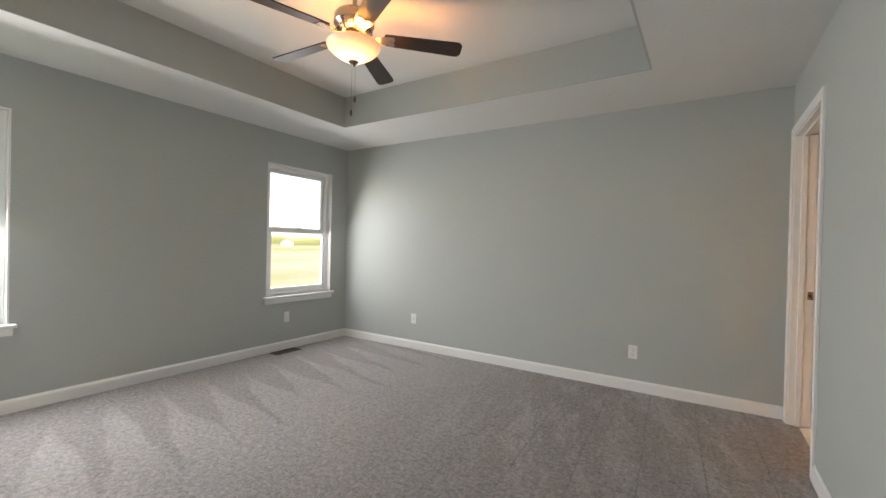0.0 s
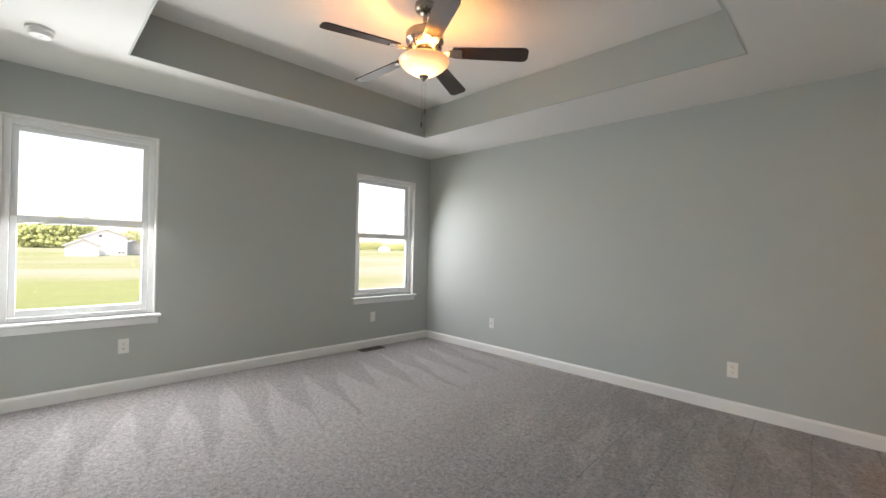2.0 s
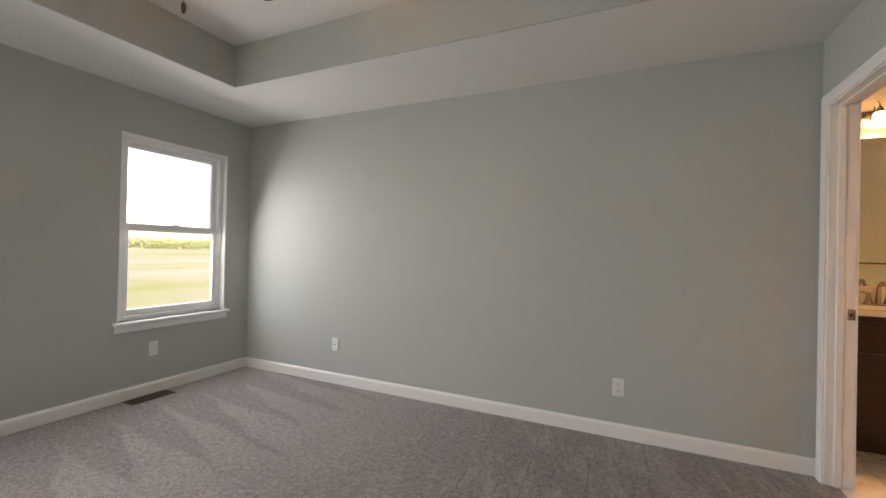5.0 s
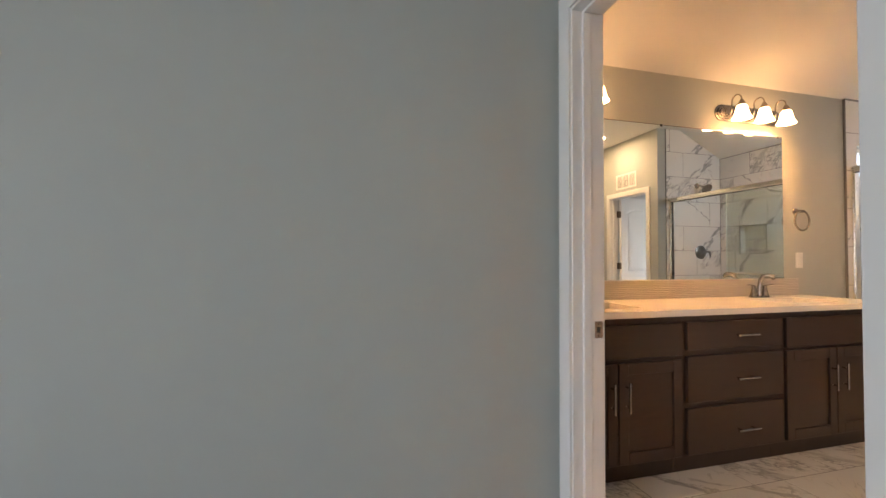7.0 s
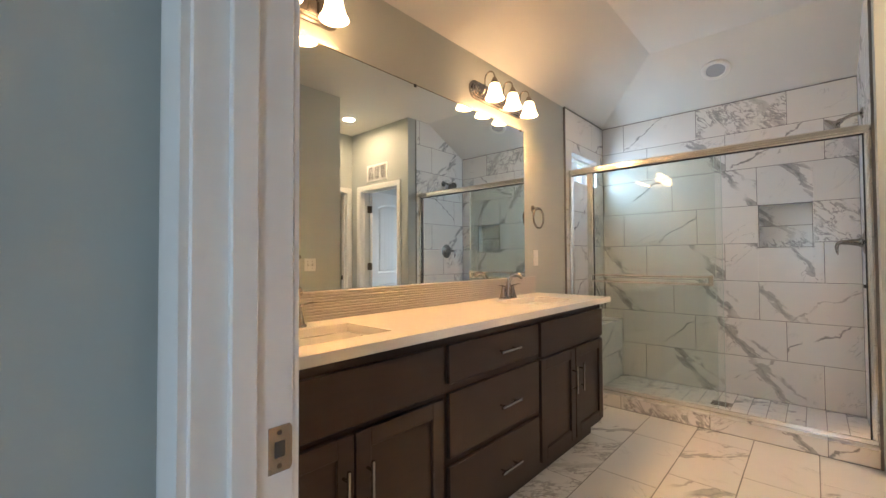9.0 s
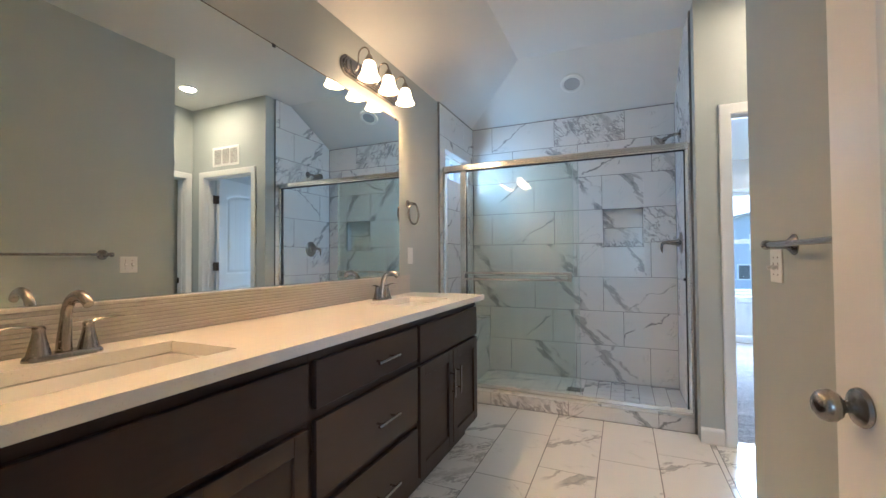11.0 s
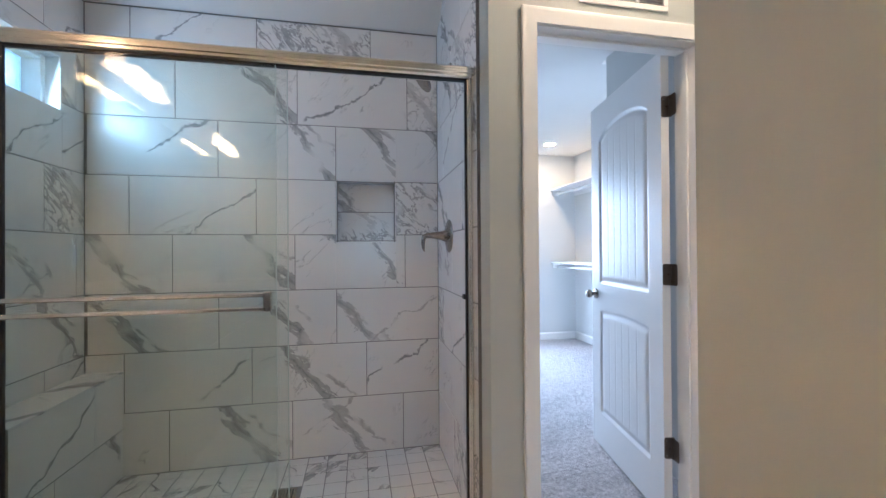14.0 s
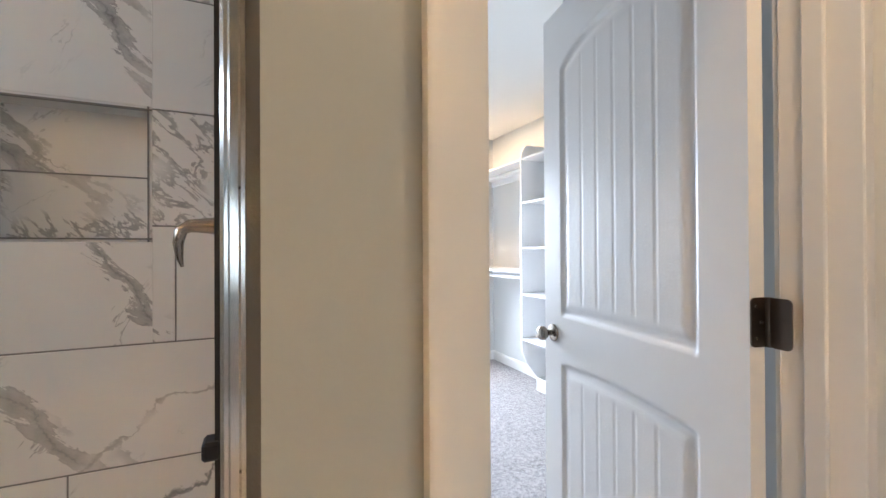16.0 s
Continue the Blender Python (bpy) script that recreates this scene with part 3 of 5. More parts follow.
def casing(parent, o, u, n, width, height):
    """Mitred moulding round an opening that starts at o and runs along u; n points out of the wall."""
    o, u, n = Vector(o), Vector(u), Vector(n)
    bm, rows = bmesh.new(), []
    for a, d in CASING:
        pts = ((-a, 0.0), (-a, height + a), (width + a, height + a), (width + a, 0.0))
        rows.append([bm.verts.new(o + p * u + Vector((0, 0, q + 0.002)) + (d + 0.001) * n) for p, q in pts])
    for r, s in zip(rows, rows[1:]):
        for k in range(3):
            bm.faces.new([r[k], r[k + 1], s[k + 1], s[k]])
    part("casing", bm, trim_paint, parent, "", True)


def door_frame(name, axis, lo, hi, w0, w1, label, stop, head=DH):
    """Jambs, stops and casings; the opening runs lo..hi along the axis through a wall from w0 to w1."""
    fr = thing(name, Matrix(), label, "door frame", "", "structure")

    def p(s, d, z):
        return (d, s, z) if axis == "y" else (s, d, z)

    def put(nm, s0, d0, z0, s1, d1, z1, c=0.002):
        return block(nm, p(s0, d0, z0), p(s1, d1, z1), trim_paint, fr, "", c)

    put("jamb", lo - 0.018, w0 - 0.002, 0.002, lo, w1 + 0.002, head)
    put("jamb", hi, w0 - 0.002, 0.002, hi + 0.018, w1 + 0.002, head)
    put("head_jamb", lo - 0.018, w0 - 0.002, head, hi + 0.018, w1 + 0.002, head + 0.018)
    put("stop", lo, stop - 0.016, 0.002, lo + 0.011, stop + 0.016, head)
    put("stop", hi - 0.011, stop - 0.016, 0.002, hi, stop + 0.016, head)
    put("stop", lo + 0.011, stop - 0.016, head - 0.011, hi - 0.011, stop + 0.016, head)
    u = (0, 1, 0) if axis == "y" else (1, 0, 0)
    for w, s in ((w0, -1), (w1, 1)):
        casing(fr, p(lo, w, 0), u, p(0, s, 0), hi - lo, head)
    return fr


frame_1 = door_frame("door_frame_1", "y", D1[0], D1[1], BX1, NX0, "white painted door frame between bedroom and bathroom", 0.625)
frame_2 = door_frame("door_frame_2", "y", D2[0], D2[1], EX, EX + 0.115, "white painted closet door frame beside the shower", 3.635, DL)
frame_3 = door_frame("door_frame_3", "x", D3[0], D3[1], AY - 0.12, AY, "white painted toilet room door frame", AY - 0.06, DL)


def strike(parent, m):
    bm = bmesh.new()
    prism(bm, [(-0.014, -0.029), (0.014, -0.029), (0.017, -0.024), (0.017, 0.024), (0.014, 0.029), (-0.014, 0.029)], 0, 0.0018, m)
    s = part("strike_plate", bm, nickel, parent, "brushed nickel strike plate")
    part("latch_hole", box(bmesh.new(), (-0.006, -0.010, 0.0016), (0.007, 0.010, 0.0024)), slot_dark, s, "", at=m)
    for y in (-0.021, 0.021):
        part("screw", lathe(bmesh.new(), [(0.0035, 0.0018), (0.003, 0.0026), (0, 0.0026)], 10, Matrix.Translation((0, y, 0))), bronze, s, at=m)


strike(frame_1, Matrix(((1, 0, 0, 0.672), (0, 0, -1, D1[1]), (0, 1, 0, 0.925), (0, 0, 0, 1))))
strike(frame_3, Matrix(((0, 0, -1, D3[1]), (1, 0, 0, AY - 0.107), (0, 1, 0, 0.925), (0, 0, 0, 1))))


# ---- doors with an arched plank panel over a lower plank panel ----
def leaf_relief(u, z, w):
    """Depth of the moulded face below the stile, over grids of u and z."""
    depth = np.zeros_like(u)
    mid = (u - w / 2) / (w / 2 - 0.115)
    tops = (0.815, 1.78 + 0.115 * np.sqrt(np.clip(1 - mid ** 2 * 0.86, 0, 1)))
    for z0, z1 in ((0.215, 0.815 + 0 * u), (0.985, tops[1])):
        z1 = z1 if z0 > 0.5 else z1 + 0.018 * (1 - mid ** 2)
        d = np.minimum(np.minimum(u - 0.115, w - 0.115 - u), np.minimum(z - z0, (z1 - z) * 0.93))
        inside = d > 0
        prof = np.interp(d, [0, 0.006, 0.012, 0.020, 0.034, 0.044], [0, 0.0085, 0.0095, 0.0085, 0.0035, 0.0025])
        ph = np.abs(((u - w / 2) / 0.078 + 0.5) % 1.0 - 0.5) * 0.078
        prof = np.where(d > 0.044, prof + np.interp(ph, [0, 0.0045, 0.006], [0.0017, 0.0004, 0.0]), prof)
        depth = np.where(inside, prof, depth)
    return depth


def door_leaf(name, m, w, label, knob_x, hinges):
    """A moulded door; local x runs from the hinge, the face that is seen looks along +y."""
    th, h = 0.035, 2.03
    d = thing(name, m, label, "door", "", "structure")
    us = np.linspace(0, w, int(w / 0.006) + 1)
    zs = np.linspace(0.012, 0.012 + h, int(h / 0.0075) + 1)
    U, Z = np.meshgrid(us, zs)
    R = leaf_relief(U, Z, w)
    nu, nz = len(us), len(zs)
    front = np.stack([U, -R, Z], -1).reshape(-1, 3)
    back = np.stack([U, R - th, Z], -1).reshape(-1, 3)
    i = (np.arange(nz - 1)[:, None] * nu + np.arange(nu - 1)).ravel()
    quads = np.stack([i, i + nu, i + nu + 1, i + 1], 1)
    n = nu * nz
    edge = list(range(nu)) + [k * nu + nu - 1 for k in range(1, nz)] + [n - nu + k for k in range(nu - 2, -1, -1)] + [k * nu for k in range(nz - 2, 0, -1)]
    side = [(a, b, b + n, a + n) for a, b in zip(edge, edge[1:] + edge[:1])]
    data = bpy.data.meshes.new("leaf")
    data.from_pydata(np.concatenate([front, back]).tolist(), [], quads.tolist() + (quads[:, ::-1] + n).tolist() + side)
    data.materials.append(door_paint)
    data.polygons.foreach_set("use_smooth", [True] * len(data.polygons))
    data.set_sharp_from_angle(angle=radians(50))
    leaf = new("leaf", data)
    leaf.parent = d
    for s in (1, -1):
        y0 = 0 if s > 0 else -th
        mk = Matrix.Translation((knob_x, y0, 0.915)) @ Euler((radians(-90 * s), 0, 0)).to_matrix().to_4x4() @ Matrix.Scale(0.9, 4)
        rose = part("rose", lathe(bmesh.new(), [(0, 0.001), (0.033, 0.001), (0.034, 0.004), (0.031, 0.009), (0.022, 0.012), (0.013, 0.014), (0, 0.014)], 32, mk), nickel, d, "brushed nickel rose", True)
        part("knob", lathe(bmesh.new(), [(0, 0.014), (0.011, 0.014), (0.0105, 0.026), (0.014, 0.031), (0.022, 0.036), (0.0275, 0.045), (0.0275, 0.053), (0.024, 0.062), (0.016, 0.068), (0, 0.070)], 32, mk), nickel, rose, "brushed nickel egg knob", True)
    part("latch_face", box(bmesh.new(), (w - 0.001, -th / 2 - 0.012, 0.887), (w + 0.0015, -th / 2 + 0.012, 0.943), 0.0005), nickel, d)
    for z in hinges:
        edge_on = Matrix(((0, 0, -1, -0.0005), (1, 0, 0, -th / 2 - 0.004), (0, 1, 0, z), (0, 0, 0, 1)))
        hg = part("hinge", prism(bmesh.new(), rounded(0, 0, 0.042, 0.092, 0.010), 0, 0.0025, edge_on), bronze, d, "dark pewter hinge")
        part("knuckle", tube(bmesh.new(), [(-0.006, -th - 0.003, z - 0.046), (-0.006, -th - 0.003, z + 0.046)], 0.0062, 12), bronze, hg, "", True)
        jamb_on = Matrix(((1, 0, 0, -0.029), (0, 0, 1, -th - 0.002), (0, 1, 0, z), (0, 0, 0, 1)))
        part("jamb_plate", prism(bmesh.new(), rounded(0, 0, 0.040, 0.092, 0.010), 0, 0.0025, jamb_on), bronze, hg)
        for dz in (-0.03, 0.0, 0.03):
            part("screw", lathe(bmesh.new(), [(0.0032, 0.0), (0.0026, 0.0012), (0, 0.0012)], 8, Matrix.Translation((-0.003, -th / 2 + (0.006 if dz else -0.006), z + dz)) @ Euler((0, radians(-90), 0)).to_matrix().to_4x4()), nickel, hg)
    return d


door_leaf("door_1", Matrix.Translation((0.708, 2.975, 0)) @ Matrix.Rotation(radians(7.2), 4, "Z"), 0.80, "white two-panel arched plank door standing open in the bathroom", 0.735, (0.32, 1.07, 1.80))
door_leaf("door_2", Matrix.Translation((3.712, 2.150, 0)) @ Matrix.Rotation(radians(-10.0), 4, "Z"), 0.78, "white arched plank closet door standing open", 0.715, (0.32, 1.07, 1.80))


# ---- windows ----
def window(name, m, w, h, label, sill=True):
    """A single-hung vinyl window; local x runs along the wall, y points into the room, z up from the opening's foot; y = 0 is the wall face."""
    win = thing(name, m, label, "window", "", "structure")

    def bar(nm, x0, y0, z0, x1, y1, z1, c=0.003, parent=win):
        return block(nm, (x0, y0, z0), (x1, y1, z1), vinyl, parent, "", c)

    part("reveal", box(box(box(bmesh.new(), (0, -0.14, 0.001), (0.012, 0.003, h)), (w - 0.012, -0.14, 0.001), (w, 0.003, h)), (0.012, -0.14, h - 0.012), (w - 0.012, 0.003, h)), trim_paint, win)
    e = 0.054
    bar("window_frame", 0.012, -0.13, 0.0, e, -0.045, h - 0.012)
    bar("window_frame", w - e, -0.13, 0.0, w - 0.012, -0.045, h - 0.012)
    bar("window_frame", e, -0.13, h - e, w - e, -0.045, h - 0.012)
    bar("window_frame", e, -0.13, 0.0, w - e, -0.045, 0.036)
    mid, stile = h * 0.508, 0.040
    for nm, z0, z1, y, foot, top in (("upper_sash", mid - 0.035, h - e - 0.002, -0.105, 0.045, 0.036), ("lower_sash", 0.038, mid + 0.022, -0.068, 0.048, 0.050)):
        s = bar(nm, e + 0.001, y - 0.016, z0, e + stile, y + 0.016, z1)
        bar("sash_stile", w - e - stile, y - 0.016, z0, w - e - 0.001, y + 0.016, z1, 0.003, s)
        bar("sash_rail", e + stile, y - 0.016, z0, w - e - stile, y + 0.016, z0 + foot, 0.003, s)
        bar("sash_rail", e + stile, y - 0.016, z1 - top, w - e - stile, y + 0.016, z1, 0.003, s)
        g = block("pane", (e + stile + 0.001, y - 0.003, z0 + foot - 0.002), (w - e - stile - 0.001, y + 0.003, z1 - top + 0.002), pane_glass, s, "clear glass pane")
        g.visible_shadow = False
    bar("sash_lock", w / 2 - 0.03, -0.052, mid + 0.02, w / 2 + 0.03, -0.03, mid + 0.032, 0.004)
    if sill:
        bar("sill", -0.035, -0.045, -0.026, w + 0.035, 0.042, 0.0, 0.006)
        bar("apron", -0.018, 0.002, -0.082, w + 0.018, 0.016, -0.026, 0.004)
    return win


for k, (a, b) in enumerate(WIN):
    window(f"window_{k + 1}", Matrix(((0, 1, 0, BX0), (-1, 0, 0, b), (0, 0, 1, WZ0), (0, 0, 0, 1))), b - a, WZ1 - WZ0, "white single-hung bedroom window with sill and apron")
window("window_3", Matrix(((0, -1, 0, 7.2), (1, 0, 0, 1.45), (0, 0, 1, 0.615), (0, 0, 0, 1))), 0.91, 1.445, "white single-hung closet window")

tw = thing("window_4", Matrix.Translation((3.81, NY1, 1.835)), "small white fixed shower window", "window", "", "structure")
for lo, hi in (((0, 0.05, 0), (0.03, 0.13, 0.26)), ((0.53, 0.05, 0), (0.56, 0.13, 0.26)), ((0.03, 0.05, 0), (0.53, 0.13, 0.03)), ((0.03, 0.05, 0.23), (0.53, 0.13, 0.26))):
    block("window_frame", lo, hi, vinyl, tw, "", 0.003)
block("mullion", (0.27, 0.06, 0.03), (0.29, 0.12, 0.23), vinyl, tw, "", 0.003)
for a, b in ((0.03, 0.27), (0.29, 0.53)):
    block("pane", (a, 0.09, 0.03), (b, 0.096, 0.23), pane_glass, tw, "clear glass pane").visible_shadow = False
for lo, hi in (((0, -0.012, -0.0), (0.008, 0.05, 0.26)), ((0.552, -0.012, 0), (0.56, 0.05, 0.26)), ((0.008, -0.012, 0), (0.552, 0.05, 0.008)), ((0.008, -0.012, 0.252), (0.552, 0.05, 0.26))):
    block("reveal", lo, hi, marble, tw).color = (0, 0, 0, 1)


# ---- bedroom things ----
def ceiling_fan():
    f = thing("ceiling_fan", pose(-1.735, 1.72, 2.75), "brushed nickel ceiling fan with dark blades and lit bowl", "ceiling fan")
    part("canopy", lathe(bmesh.new(), [(0, 0), (0.064, 0), (0.066, -0.008), (0.066, -0.026), (0.060, -0.042), (0.042, -0.054), (0.020, -0.060), (0, -0.060)], 40), nickel, f, "brushed nickel canopy", True)
    part("downrod", tube(bmesh.new(), [(0, 0, -0.055), (0, 0, -0.16)], 0.013, 16), nickel, f, "", True)
    part("coupling", lathe(bmesh.new(), [(0, -0.135), (0.022, -0.138), (0.028, -0.150), (0.028, -0.165), (0, -0.168)], 24), nickel, f, "", True)
    motor = part("motor_housing", lathe(bmesh.new(), [(0, -0.155), (0.030, -0.158), (0.085, -0.166), (0.108, -0.176), (0.118, -0.190), (0.120, -0.235), (0.112, -0.245), (0.100, -0.256), (0.082, -0.275), (0.060, -0.290), (0, -0.294)], 48), nickel, f, "brushed nickel motor housing", True)
    for k in range(30):
        m = Matrix.Rotation(k * math.tau / 30, 4, "Z") @ Matrix.Translation((0.0925, 0, -0.264)) @ Matrix.Rotation(radians(46), 4, "Y")
        part("vent_fin", box(bmesh.new(), (-0.020, -0.0028, -0.003), (0.020, 0.0028, 0.006)), nickel, motor, at=m)
    part("flywheel", lathe(bmesh.new(), [(0, -0.292), (0.052, -0.292), (0.055, -0.302), (0.050, -0.315), (0.075, -0.322), (0.078, -0.332), (0, -0.334)], 36), nickel, f, "", True)
    for k in range(5):
        turn = Matrix.Rotation(radians(41 + 72 * k), 4, "Z")
        bm = bmesh.new()
        outline = [(0.075, -0.014), (0.13, -0.012), (0.165, -0.030), (0.205, -0.044), (0.235, -0.040), (0.245, -0.020), (0.232, 0), (0.245, 0.020), (0.235, 0.040), (0.205, 0.044), (0.165, 0.030), (0.13, 0.012), (0.075, 0.014)]
        prism(bm, outline, -0.003, 0.003)
        bmesh.ops.bevel(bm, geom=bm.edges[:], offset=0.0015, segments=1, affect="EDGES")
        iron = part("blade_iron", bm, nickel, f, "ornate brushed nickel blade bracket", True, turn @ Matrix.Translation((0, 0, -0.306)) @ Matrix.Rotation(radians(2.2), 4, "Y") @ Matrix.Rotation(radians(-12), 4, "X"))
        for sx, sy in ((0.20, -0.028), (0.20, 0.028), (0.225, 0)):
            part("screw", lathe(bmesh.new(), [(0.006, -0.003), (0.005, -0.006), (0, -0.007)], 10, Matrix.Translation((sx, sy, 0))), nickel, iron)
        corner = [(0.612 + 0.035 * math.cos(radians(t)), -0.027 + 0.035 * math.sin(radians(t))) for t in range(-90, 1, 15)]
        corner2 = [(0.612 + 0.035 * math.cos(radians(t)), 0.027 + 0.035 * math.sin(radians(t))) for t in range(0, 91, 15)]
        outline = [(0.185, -0.048)] + corner + corner2 + [(0.185, 0.048), (0.178, 0.030), (0.178, -0.030)]
        bm = prism(bmesh.new(), outline, 0.003, 0.010)
        part("blade", bm, blade_dark, f, "dark walnut fan blade", False, turn @ Matrix.Translation((0, 0, -0.306)) @ Matrix.Rotation(radians(2.2), 4, "Y") @ Matrix.Rotation(radians(-12), 4, "X"))
    part("light_fitter", lathe(bmesh.new(), [(0, -0.330), (0.070, -0.332), (0.075, -0.345), (0.060, -0.355), (0.060, -0.370), (0, -0.372)], 36), nickel, f, "", True)
    part("light_bowl", lathe(bmesh.new(), [(0.150, -0.352), (0.157, -0.350), (0.160, -0.357), (0.153, -0.374), (0.131, -0.397), (0.098, -0.421), (0.062, -0.441), (0.030, -0.450), (0, -0.451)], 48), bowl_glass, f, "glowing alabaster glass bowl", True)
    for k in range(3):
        a = radians(30 + 120 * k)
        m = Matrix.Translation((0.062 * math.cos(a), 0.062 * math.sin(a), -0.395))
        part("bulb", lathe(bmesh.new(), [(0, -0.024), (0.014, -0.020), (0.022, -0.006), (0.021, 0.008), (0.012, 0.024), (0, 0.026)], 14, m), fan_bulb_glass, f, "glowing bulb", True)
    part("finial", lathe(bmesh.new(), [(0, -0.449), (0.030, -0.449), (0.031, -0.455), (0.020, -0.462), (0.012, -0.470), (0.009, -0.480), (0, -0.484)], 24), nickel, f, "", True)
    for x, y, z0, z1, r in ((0.012, 0.004, -0.48, -0.655, 0.0085), (-0.006, -0.006, -0.48, -0.735, 0.0075)):
        ch = part("pull_chain", tube(bmesh.new(), [(x, y, z0), (x, y, z1)], 0.0008, 6), nickel, f)
        part("chain_fob", lathe(bmesh.new(), [(0, 0), (r * 0.5, -0.002), (r, -0.014), (r * 0.9, -0.030), (r * 0.4, -0.038), (0, -0.04)], 12, Matrix.Translation((x, y, z1))), bronze, ch, "dark wooden fob", True)


ceiling_fan()

sm = thing("smoke_detector", pose(-3.175, 0.0, BH), "round white smoke detector on the ceiling", "smoke detector")
part("base", lathe(bmesh.new(), [(0, 0), (0.066, 0), (0.066, -0.012), (0.060, -0.016), (0, -0.016)], 36), plastic, sm, "", True)
part("cover", lathe(bmesh.new(), [(0.055, -0.016), (0.056, -0.030), (0.048, -0.042), (0.030, -0.046), (0, -0.046)], 36), plastic, sm, "", True)
part("button", lathe(bmesh.new(), [(0.010, -0.045), (0.010, -0.049), (0, -0.049)], 16, Matrix.Translation((0.02, 0, 0))), plastic, sm)


def plate(name, m, label, category, kind, w=0.072, h=0.117):
    """A wall plate in local x (across) and z (up), facing +y."""
    p = thing(name, m, label, category)
    bm = box(bmesh.new(), (-w / 2, 0.0005, -h / 2), (w / 2, 0.006, h / 2), 0.003)
    part("cover_plate", bm, plastic, p)
    if kind == "outlet":
        for z in (-0.020, 0.020):
            r = part("receptacle", prism(bmesh.new(), [(-0.014, -0.013), (0.014, -0.013), (0.017, -0.006), (0.017, 0.006), (0.014, 0.013), (-0.014, 0.013), (-0.017, 0.006), (-0.017, -0.006)], 0.0, 0.0025, Matrix(((1, 0, 0, 0), (0, 0, 1, 0.006), (0, 1, 0, z), (0, 0, 0, 1)))), plastic, p)
            for x, hh in ((-0.0065, 0.005), (0.0065, 0.004)):
                block("slot", (x - 0.001, 0.0083, z - hh + 0.003), (x + 0.001, 0.0089, z + hh + 0.003), slot_dark, r)
            block("slot", (-0.002, 0.0083, z - 0.010), (0.002, 0.0089, z - 0.006), slot_dark, r)
    elif kind == "switch":
        for x in ([0.0] if w < 0.1 else [-0.023, 0.023]):
            block("toggle_slot", (x - 0.005, 0.0058, -0.012), (x + 0.005, 0.0064, 0.012), slot_grey, p, "", 0.0002)
            bm = box(bmesh.new(), (-0.004, 0, -0.006), (0.004, 0.021, 0.006), 0.0015)
            part("toggle", bm, plastic, p, at=Matrix.Translation((x, 0.005, 0.0)) @ Matrix.Rotation(radians(-26), 4, "X"))
            for z in (-0.030, 0.030):
                part("screw", lathe(bmesh.new(), [(0.003, 0), (0.0025, 0.001), (0, 0.001)], 8, Matrix.Translation((x, 0.006, z)) @ Euler((radians(-90), 0, 0)).to_matrix().to_4x4()), bronze, p)
    elif kind == "rocker":
        block("rocker", (-0.0165, 0.0055, -0.033), (0.0165, 0.0085, 0.033), plastic, p, "", 0.001)
    elif kind == "jack":
        part("jack", lathe(bmesh.new(), [(0.006, 0), (0.006, 0.008), (0, 0.008)], 12, Matrix.Translation((0, 0.006, 0)) @ Euler((radians(-90), 0, 0)).to_matrix().to_4x4()), nickel, p)
    return p


def facing(x, y, z, yaw):
    return Matrix.Translation((x, y, z)) @ Matrix.Rotation(radians(yaw), 4, "Z")


plate("wall_outlet", facing(BX0, 0.517, 0.368, -90), "white duplex outlet below the larger window", "outlet", "outlet")
plate("wall_outlet", facing(BX0, 2.937, 0.368, -90), "white wall plate below the corner window", "outlet", "rocker")
plate("wall_outlet", facing(-2.814, BY1, 0.353, 180), "white cable wall plate near the corner", "outlet", "jack")
plate("wall_outlet", facing(-0.456, BY1, 0.337, 180), "white duplex outlet on the plain wall", "outlet", "outlet")
plate("light_switch", facing(3.19, NY1, 1.166, 180), "white single rocker switch beside the mirror", "switch", "rocker")
plate("light_switch", facing(2.402, SY, 1.114, 0), "white double toggle switch under the towel bar", "switch", "switch", 0.118, 0.117)

rg = thing("floor_register", pose(-3.86, 2.87, 0), "brown metal floor register in the carpet", "register")
block("frame", (-0.07, -0.165, 0.0), (0.07, 0.165, 0.005), register_metal, rg, "", 0.002)
for k in range(16):
    for x in (-0.028, 0.028):
        block("slat", (x - 0.024, -0.145 + k * 0.0185, 0.0045), (x + 0.024, -0.137 + k * 0.0185, 0.0065), slot_dark, rg)


# ---- vanity ----
def bar_pull(parent, m, length=0.155):
    p = part("handle", tube(bmesh.new(), [(-length / 2, -0.03, 0), (length / 2, -0.03, 0)], 0.0058, 12), nickel, parent, "brushed nickel bar handle", True, m)
    for x in (-length * 0.31, length * 0.31):
        tube_bm = tube(bmesh.new(), [(x, 0, 0), (x, -0.03, 0)], 0.0045, 10)
        part("handle_post", tube_bm, nickel, parent, "", True, m)
    return p


FY = 4.290


def slab_front(parent, name, x0, x1, z0, z1):
    return block(name, (x0, FY - 0.020, z0), (x1, FY - 0.001, z1), wood, parent, "", 0.002)


